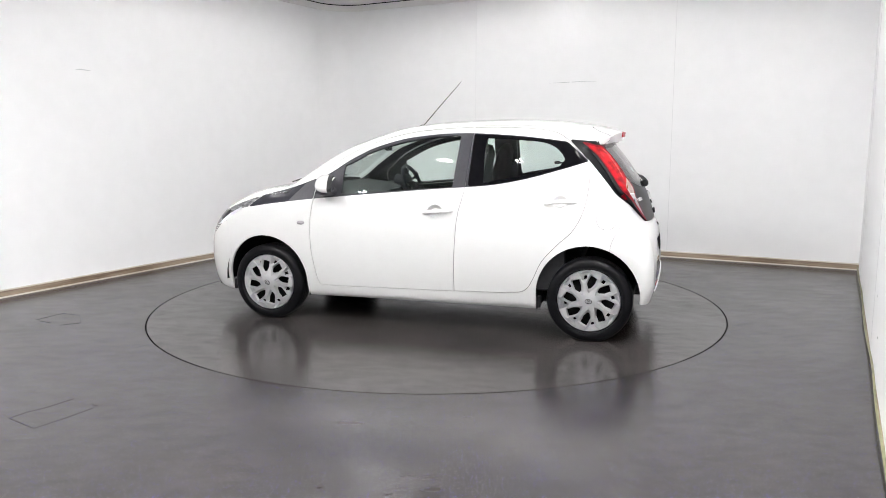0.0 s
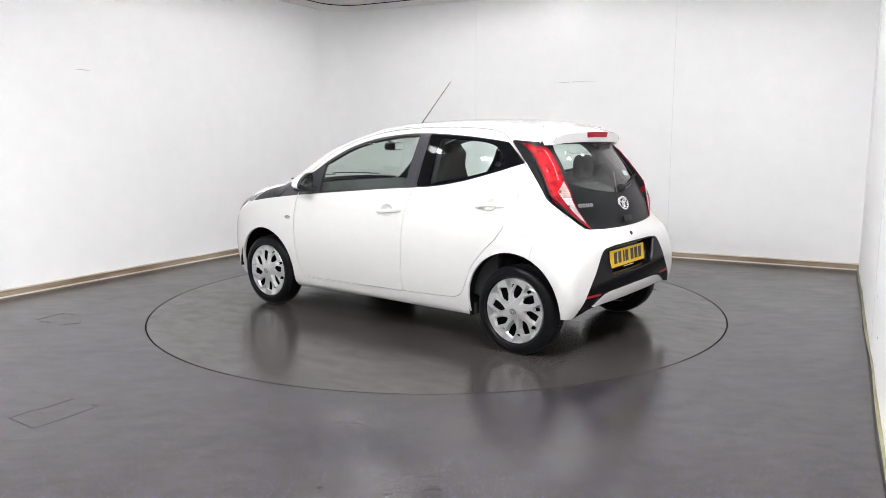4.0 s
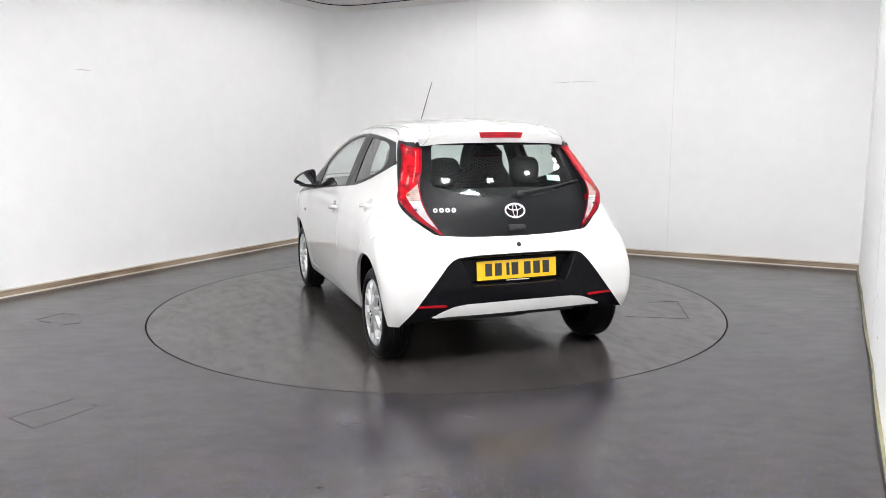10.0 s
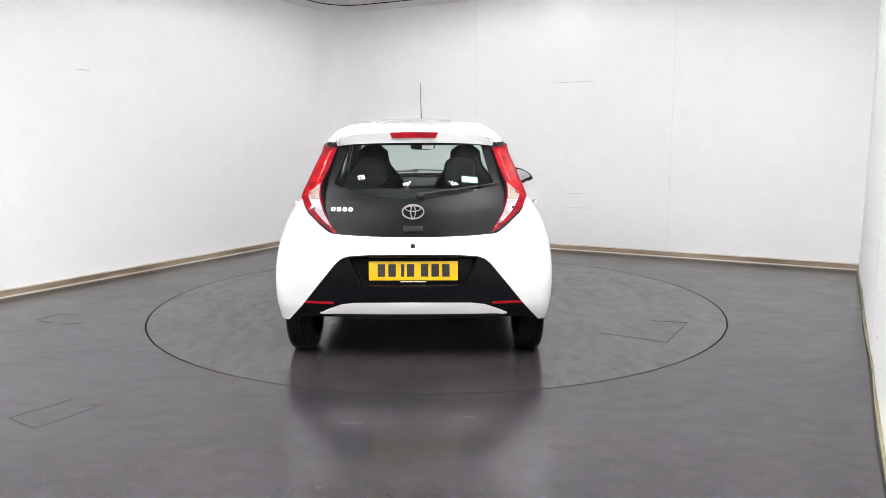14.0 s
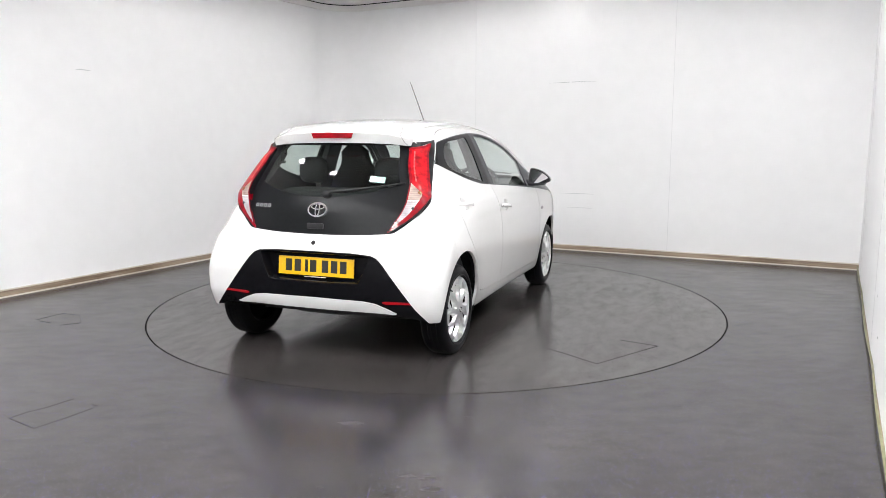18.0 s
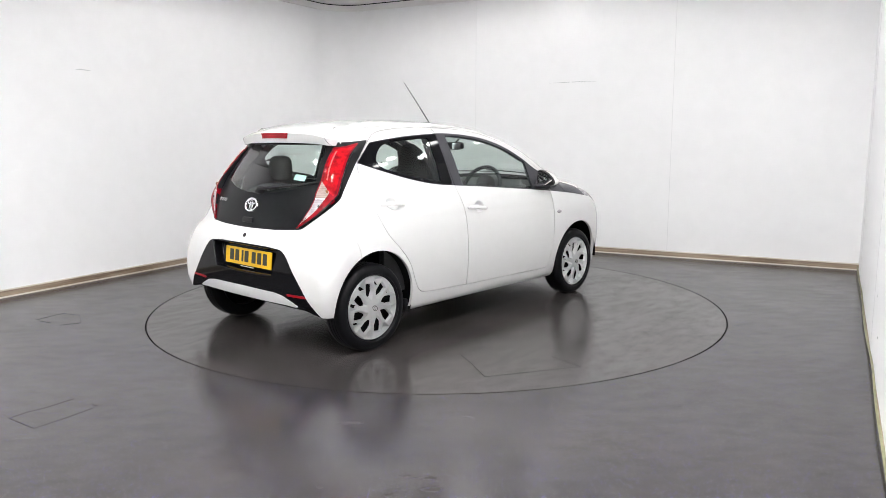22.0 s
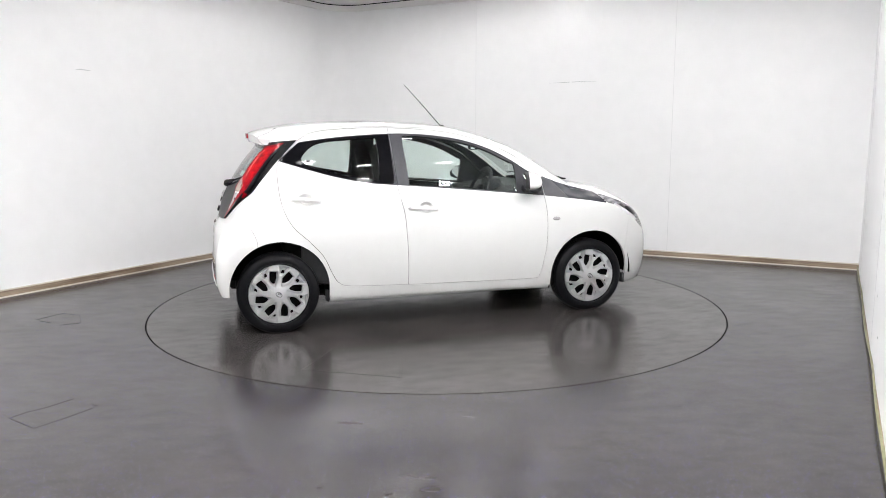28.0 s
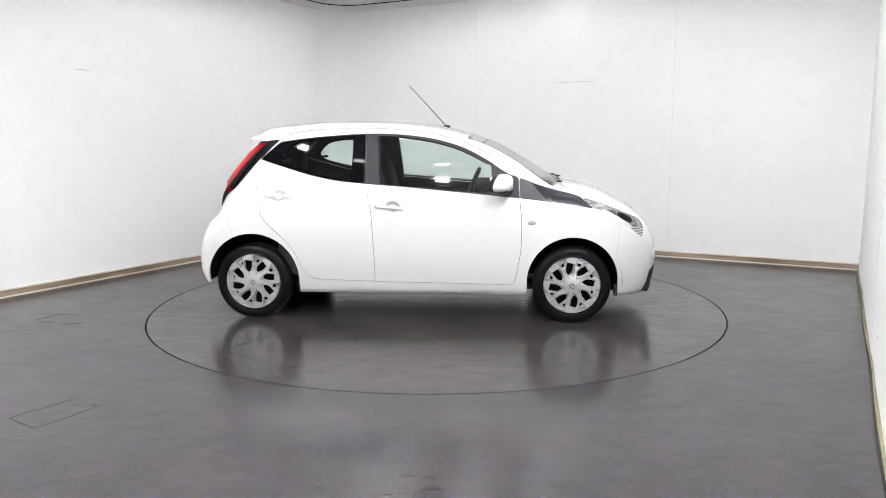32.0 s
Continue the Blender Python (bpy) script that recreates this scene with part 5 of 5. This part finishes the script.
# Windscreen wipers and scuttle
bm = bmesh.new()
secs = []
for i in range(25):
    y = 0.62 * (i / 12 - 1)
    x = 1.095 - 0.12 * y * y
    z = float(top_line(1.095)) - 0.07 * y * y
    secs.append([(x - 0.025, y, z - 0.006), (x + 0.035, y, z - 0.010), (x + 0.035, y, z - 0.035), (x - 0.03, y, z - 0.035)])
loft(bm, secs)
part("scuttle", bm, M_PLASTIC, car, "black scuttle panel")
for y0, y1 in ((-0.45, 0.12), (0.08, 0.62)):
    bm = bmesh.new()
    pts = []
    for i in range(9):
        k = i / 8
        y = y0 + (y1 - y0) * k
        x = 1.115 - 0.12 * y * y - 0.04 * k
        pts.append((x, y, float(top_line(x + 0.12 * y * y)) - 0.07 * y * y + 0.016))
    tube(bm, pts, 0.007, 6, 0.005)
    blob(bm, pts[0][0], pts[0][1], pts[0][2], 0.024, 0.020, 0.008, 1, 1, 8, 12)
    part("windscreen_wiper", bm, M_PLASTIC, car, "black windscreen wiper")

# Headlamp insides and front lip
bm = bmesh.new()
secs = []
for i in range(21):
    y = 0.52 * (i / 10 - 1)
    x = 1.835 - 0.36 * y * y
    secs.append([(x - 0.06, y, 0.20), (x + 0.01, y, 0.185), (x + 0.015, y, 0.20), (x - 0.02, y, 0.235)])
loft(bm, secs)
part("front_lip", bm, M_PLASTIC, car, "black front lip")

# Arch liners and mud flaps
for ax in (AXLE, -AXLE):
    for s in (1, -1):
        bm = bmesh.new()
        R = 0.350
        outer = [(ax + 0.008 + R * math.cos(t), 0.300 + R * math.sin(t)) for t in (math.pi * ((-0.10 + 1.12 * i / 32) if ax < 0 else (-0.02 + 1.12 * i / 32)) for i in range(33))]
        rows = [[bm.verts.new((x, s * y, z)) for x, z in outer] for y in (0.765, 0.43)]
        for i in range(32):
            bm.faces.new((rows[0][i], rows[0][i + 1], rows[1][i + 1], rows[1][i]))
        bm.faces.new(rows[1])
        part("arch_liner", bm, M_LINER, car, "black wheel arch liner")
    for s in (1, -1):
        bm = bmesh.new()
        x = ax + (0.335 if ax < 0 else 0.315)
        box(bm, x - 0.008, x + 0.012, s * 0.70 - 0.04, s * 0.70 + 0.02, 0.195, 0.27, 0.004)
        part("mud_flap", bm, M_PLASTIC, car, "small black mud flap")


# Wheels
def polar(n_r, n_a, r0, r1):
    r, a = np.meshgrid(np.linspace(r0, r1, n_r + 1), np.linspace(0, 2 * np.pi, n_a + 1), indexing="ij")
    P = np.stack([r * np.cos(a), 0 * r, r * np.sin(a)], 2)
    q = np.stack([P[:-1, :-1], P[1:, :-1], P[1:, 1:], P[:-1, 1:]], 2).reshape(-1, 4, 3)
    return np.concatenate([q[:, [0, 2, 1]], q[:, [0, 3, 2]]])


COVER_R = 0.208
CELL = np.pi / 4


def spoke_cell(P, turn, skew):
    """Polar place in one of eight equal cells: (radius, offset along the arc), in parts of the radius."""
    r = np.hypot(P[:, 0], P[:, 2]) / COVER_R
    a = np.arctan2(P[:, 2], P[:, 0]) - turn - skew * (r - 0.6)
    a = (a + CELL / 2) % CELL - CELL / 2
    return r, a * r


def big_hole(P):
    """A slanted oblong hole beside each arm."""
    r, s = spoke_cell(P, 0.0, 0.45)
    w = np.minimum(0.115, 0.55 * (r - 0.36) + 0.02)
    return np.maximum(np.maximum(np.abs(s) - w, 0.385 - r + 0.22 * s), r + 0.30 * s - 0.765) * 0.15


SMALL_AT = -0.335


def small_hole(P):
    r, s = spoke_cell(P, SMALL_AT, 0.30)
    return (np.maximum(np.abs(r - 0.745), np.abs(s)) - 0.046) * 0.15


def fan(P):
    """The sunken fan that opens from each small hole towards the rim."""
    r, s = spoke_cell(P, SMALL_AT, 0.30)
    return np.maximum(np.abs(s + 0.015) - 0.06 - 0.58 * np.maximum(r - 0.68, 0), np.maximum(r - 0.955, 0.66 - r)) * 0.15


def flank(P):
    """The sloping side of each arm, towards the hub end of the hole."""
    r, s = spoke_cell(P, 0.0, 0.45)
    w = np.minimum(0.115, 0.55 * (r - 0.36) + 0.02)
    return np.maximum(np.abs(s - 0.012) - w - 0.052, np.maximum(r + 0.30 * s - 0.80, 0.27 - r)) * 0.15


def cover_height(P):
    r = np.hypot(P[:, 0], P[:, 2]) / COVER_R
    return 0.080 + 0.006 * (1 - ease(r, 0.05, 0.45)) - 0.004 * ease(r, 0.5, 0.9) - 0.014 * ease(r, 0.955, 1.0)


def cover_meshes():
    T = polar(64, 320, 0.004, COVER_R)
    hole, T = cut(T, big_hole)
    hole, T = cut(T, small_hole)
    pit, T = cut(T, fan)
    slope, face = cut(T, flank)
    for piece, f, depth, width in ((face, None, 0, 1), (pit, fan, 0.034, 0.06), (slope, flank, 0.022, 0.05)):
        flat = piece.reshape(-1, 3)
        y = cover_height(flat)
        if f is not None:
            y = y - depth * np.clip(-f(flat) / 0.15 / width, 0, 1)
        flat[:, 1] = y
    return face, pit, slope


def one_cell(T, turn, skew):
    """The pieces of one of the eight equal cells."""
    c = T.mean(1)
    a = np.arctan2(c[:, 2], c[:, 0]) - turn - skew * (np.hypot(c[:, 0], c[:, 2]) / COVER_R - 0.6)
    return T[(a + CELL / 2) % (2 * np.pi) < CELL]


FACE, PIT, SLOPE = cover_meshes()
PIT, SLOPE = one_cell(PIT, SMALL_AT, 0.30), one_cell(SLOPE, 0.0, 0.45)


def flat_normal(V):
    return np.tile((0.0, 1.0, 0.0), (len(V), 1))


def wheel(x, y, flip, turn):
    w = new("wheel")
    w.parent = car
    w.location, w.rotation_euler = (x, y, WHEEL_Z), (0, radians(turn), math.pi if flip else 0)
    w.rotation_mode = "XYZ"
    bm = bmesh.new()
    lathe(bm, [(r - 0.0045 * (r > 0.24), y) for r, y in [(0.196, 0.058), (0.204, 0.067), (0.209, 0.076), (0.216, 0.083), (0.221, 0.0812), (0.224, 0.083), (0.245, 0.0825), (0.262, 0.076), (0.272, 0.069), (0.279, 0.060), (0.2825, 0.05), (0.2835, 0.032), (0.2805, 0.030), (0.2805, 0.024), (0.2835, 0.022), (0.284, 0.004), (0.281, 0.003),
               (0.281, -0.003), (0.284, -0.004), (0.2835, -0.022), (0.2805, -0.024), (0.2805, -0.030), (0.2835, -0.032), (0.2825, -0.05), (0.279, -0.060), (0.268, -0.072), (0.245, -0.082), (0.20, -0.078), (0.19, -0.066)]], 80)
    turned = Matrix.Rotation(radians(turn), 3, "Y")
    for v in bm.verts:
        q = turned @ v.co
        if q.z < -WHEEL_Z + 0.001:
            q.y *= 1 + 1.2 * (-WHEEL_Z + 0.001 - q.z)
            q.z = -WHEEL_Z + 0.001
            v.co = turned.inverted() @ q
    part("tyre", bm, M_TYRE, w, "black rubber tyre")
    bm = bmesh.new()
    lathe(bm, [(0.204, 0.062), (0.19, 0.03), (0.17, 0.02), (0.05, 0.030), (0.03, 0.035), (0.001, 0.035), (0.001, 0.015), (0.19, 0.0), (0.2, 0.0)], 48)
    part("rim", bm, M_LINER, w, "black steel rim behind the cover")
    cover = skin("wheel_cover", FACE, [M_SILVER], w, "silver eight-armed wheel cover with dark openings", 0.014, flat_normal, True)
    for nm, T in (("cover_recess", PIT), ("arm_flank", SLOPE)):
        first = skin(nm, T, [M_SILVER], cover, faceted=True)
        for i in range(1, 8):
            o = new(nm, first.data)
            o.parent, o.rotation_euler = cover, (0, i * CELL, 0)
    bm = bmesh.new()
    oval_ring(bm, 0, 0, 0.021, 0.015, 0.0028, 0.003, Matrix.Translation((0, 0.0895, 0)))
    oval_ring(bm, 0, 0, 0.007, 0.014, 0.002, 0.003, Matrix.Translation((0, 0.0895, 0)), 24)
    part("centre_badge", bm, M_CHROME, cover, "small raised oval")
    return w


for x in (AXLE, -AXLE):
    for s in (1, -1):
        wheel(x, s * 0.706, s < 0, {(1, 1): -35, (1, -1): -36, (-1, 1): -7, (-1, -1): -29}[(int(math.copysign(1, x)), s)])

# Underbody
bm = bmesh.new()
box(bm, -1.53, -1.40, -0.50, 0.50, 0.285, 0.345, 0.015)
part("rear_valance", bm, M_PLASTIC, bumper, "rough black valance under the bumper")
bm = bmesh.new()
box(bm, -1.15, 1.60, -0.43, 0.43, 0.17, 0.24, 0.02)
box(bm, -1.48, -1.14, -0.43, 0.43, 0.26, 0.30, 0.01)
box(bm, -0.80, 0.80, -0.72, 0.72, 0.196, 0.24, 0.01)
part("underbody", bm, M_PLASTIC, car, "black underbody")
bm = bmesh.new()
tube(bm, [(-0.6, 0.12, 0.19), (-1.2, 0.2, 0.26), (-1.35, 0.2, 0.26)], 0.022, 10)
blob(bm, -1.30, 0.05, 0.270, 0.10, 0.26, 0.05, 0.5, 0.5, 10, 20)
part("exhaust", bm, M_PLASTIC, car, "dark exhaust silencer")
bm = bmesh.new()
tube(bm, [(-AXLE, -0.64, WHEEL_Z - 0.04), (-AXLE, 0.64, WHEEL_Z - 0.04)], 0.035, 10)
part("rear_axle", bm, M_STEEL, car, "dark rear axle beam")
for s in (1, -1):
    bm = bmesh.new()
    box(bm, -1.545, -1.525, s * 0.452 - 0.008, s * 0.452 + 0.008, 0.288, 0.308, 0.003)
    part("bumper_clip", bm, M_STEEL, bumper, "small pale metal clip")


# ---- cabin ----
for sgn in (1, -1):
    bm = bmesh.new()
    loft(bm, [[(x - 0.135, sgn * (y - 0.030), z), (x - 0.135, sgn * (y + 0.012), z), (x + 0.05, sgn * (y + 0.012), z), (x + 0.05, sgn * (y - 0.030), z)] for x, y, z in ((-0.27, 0.665, 0.90), (-0.28, 0.640, 1.0), (-0.29, 0.585, 1.18), (-0.295, 0.515, 1.345))])
    part("pillar_trim", bm, M_LINING, car, "dark inner pillar trim")
def seat(x, y, w, top, name, label):
    root = new(name)
    root.parent = car
    root["label"] = label
    bm = bmesh.new()
    blob(bm, x + 0.24, y, 0.50, 0.26, w, 0.10, 0.5, 0.5, 14, 24)
    part("cushion", bm, M_FABRIC, root)
    bm = bmesh.new()
    tilt = Matrix.Translation((x, y, 0.50)) @ Matrix.Rotation(radians(-14), 4, "Y")
    secs = []
    for i in range(17):
        k = i / 16
        z = (top - 0.50) * 1.02 * k
        ww = w * (1.0 - 0.16 * k - 0.42 * float(ease(np.array(k), 0.62, 0.86))) * (1 - 0.55 * max(0, (k - 0.93) / 0.07) ** 2)
        d = (0.085 - 0.035 * k) * (1 - 0.5 * max(0, (k - 0.93) / 0.07) ** 2)
        secs.append([tilt @ Vector((d * math.copysign(abs(math.cos(a)) ** 0.75, math.cos(a)), ww * math.copysign(abs(math.sin(a)) ** 0.75, math.sin(a)), z)) for a in (2 * math.pi * j / 28 for j in range(28))])
    loft(bm, secs)
    part("seat_back", bm, M_FABRIC, root)
    return root


seat(-0.20, 0.335, 0.255, 1.285, "front_seat", "dark fabric front seat with built-in headrest")
seat(-0.20, -0.335, 0.255, 1.285, "front_seat", "dark fabric front seat with built-in headrest")
bench = new("rear_bench")
bench.parent = car
bench["label"] = "dark fabric rear bench"
bm = bmesh.new()
blob(bm, -0.80, 0, 0.50, 0.28, 0.58, 0.10, 0.4, 0.4, 14, 32)
part("cushion", bm, M_FABRIC, bench)
bm = bmesh.new()
blob(bm, 0, 0, 0.25, 0.085, 0.58, 0.27, 0.35, 0.35, 18, 32, Matrix.Translation((-1.02, 0, 0.50)) @ Matrix.Rotation(radians(-16), 4, "Y"))
part("seat_back", bm, M_FABRIC, bench)
for s in (1, -1):
    bm = bmesh.new()
    blob(bm, -1.07, s * 0.28, 1.118, 0.050, 0.100, 0.088, 0.65, 0.6, 14, 24)
    part("headrest", bm, M_FABRIC, bench)
bm = bmesh.new()
secs = []
for i in range(25):
    y = 0.64 * (i / 12 - 1)
    hump = 0.045 * math.exp(-((y + 0.36) / 0.17) ** 2)
    secs.append([(0.50, y, 0.62), (0.47, y, 0.80), (0.50, y, 0.895 + hump), (0.60, y, 0.925 + hump), (0.78, y, 0.945), (1.02 - 0.16 * y * y, y, 0.965), (1.04 - 0.16 * y * y, y, 0.60)])
loft(bm, secs)
dash = part("dashboard", bm, M_LINING, car, "dark moulded dashboard")
bm = bmesh.new()
box(bm, 0.440, 0.475, -0.12, 0.12, 0.66, 0.93, 0.02)
part("centre_console", bm, M_SATIN, dash, "satin black centre console")
bm = bmesh.new()
box(bm, 0.425, 0.445, -0.10, 0.10, 0.80, 0.905, 0.008)
part("touch_screen", bm, M_BLACK, dash, "gloss black centre screen")
bm = bmesh.new()
box(bm, 0.418, 0.428, -0.075, 0.075, 0.82, 0.895, 0.003)
part("screen_glass", bm, M_GREYGLASS, dash, "grey switched-off display")
bm = bmesh.new()
loft(bm, [[(0.47 + 0.10 * k, -0.36 + 0.10 * math.cos(a) * (1 - 0.3 * k), 0.955 + 0.07 * math.sin(a)) for a in (2 * math.pi * j / 24 for j in range(24))] for k in (0, 0.4, 1.0)])
part("instrument_pod", bm, M_SATIN, dash, "round black instrument pod")
bm = bmesh.new()
box(bm, 0.445, 0.50, 0.14, 0.60, 0.72, 0.79, 0.02)
part("glove_box", bm, M_SATIN, dash, "satin black glove box lid")
for y in (0.52, -0.56):
    bm = bmesh.new()
    lathe(bm, [(0.030, 0.0), (0.045, 0.0), (0.048, 0.012), (0.030, 0.012)], 24)
    bmesh.ops.transform(bm, matrix=Matrix.Translation((0.468, y, 0.86)) @ Matrix.Rotation(radians(90), 4, "Z"), verts=bm.verts)
    part("air_vent", bm, M_CHROME, dash, "silver ringed air vent")
WM = Matrix.Translation((0.415, -0.355, 0.922)) @ Matrix.Rotation(radians(24), 4, "Y")
bm = bmesh.new()
ring = [WM @ Vector((0, 0.182 * math.cos(t), 0.182 * math.sin(t))) for t in (2 * math.pi * i / 36 for i in range(36))]
rows = []
for i, p in enumerate(ring):
    d = (ring[(i + 1) % 36] - ring[i - 1]).normalized()
    o = (p - WM.translation).normalized()
    b = d.cross(o)
    rows.append([bm.verts.new(p + 0.016 * (math.cos(a) * o + math.sin(a) * b)) for a in (2 * math.pi * j / 8 for j in range(8))])
for i in range(36):
    for j in range(8):
        bm.faces.new((rows[i][j], rows[i][(j + 1) % 8], rows[(i + 1) % 36][(j + 1) % 8], rows[(i + 1) % 36][j]))
wheel_rim = part("steering_wheel", bm, M_SATIN, car, "black steering wheel")
bm = bmesh.new()
blob(bm, 0.02, 0, -0.01, 0.030, 0.075, 0.065, 0.6, 0.6, 12, 20, WM)
for dy, dz in ((0.17, 0.0), (-0.17, 0.0), (0.04, -0.17), (-0.04, -0.17)):
    tube(bm, [WM @ Vector((0.02, dy * 0.3, dz * 0.3)), WM @ Vector((0.0, dy, dz))], 0.014, 6)
part("steering_hub", bm, M_PLASTIC, wheel_rim, "black hub and spokes")
bm = bmesh.new()
tube(bm, [WM @ Vector((0.03, 0, 0)), WM @ Vector((0.20, 0, -0.03))], 0.05, 10)
part("steering_column", bm, M_PLASTIC, wheel_rim, "black column shroud")
bm = bmesh.new()
blob(bm, 0.49, 0.0, 1.257, 0.018, 0.105, 0.032, 0.5, 0.5, 12, 24)
tube(bm, [(0.50, 0.0, 1.275), (0.55, 0.0, 1.31)], 0.010, 6)
inner_mirror = part("interior_mirror", bm, M_PLASTIC, car, "black interior mirror")
bm = bmesh.new()
box(bm, 0.4705, 0.4725, -0.090, 0.005, 1.232, 1.282)
part("mirror_glass", bm, M_CHROME, inner_mirror, "mirror glass", smooth=False)
bm = bmesh.new()
box(bm, -1.45, 1.0, -0.66, 0.66, 0.30, 0.34, 0.01)
box(bm, -1.42, -1.08, -0.50, 0.50, 0.86, 0.885, 0.008)
part("cabin_floor", bm, M_LINING, car, "dark cabin floor and parcel shelf")
bm = bmesh.new()
box(bm, -0.55, 0.45, -0.07, 0.07, 0.34, 0.56, 0.03)
part("tunnel", bm, M_LINING, car, "dark centre tunnel")
for s in (1, -1):
    bm = bmesh.new()
    box(bm, -1.0, 0.78, s * 0.675 - 0.03, s * 0.675 + 0.03, 0.32, 0.88, 0.02)
    part("door_card", bm, M_LINING, car, "dark inner door trim")


def motions():
    rows_car, rows_table = [], []
    for i in range(33):
        a = radians(heading(i))
        x, y = -0.142, 0.120
        rows_car.append((float(i), pose(x * math.cos(a) - y * math.sin(a), x * math.sin(a) + y * math.cos(a), 0, 0, 0, heading(i))))
        rows_table.append((float(i), pose(0, 0, 0, 0, 0, heading(i))))
    walk(car, rows_car)
    walk(turntable, rows_table)


motions()
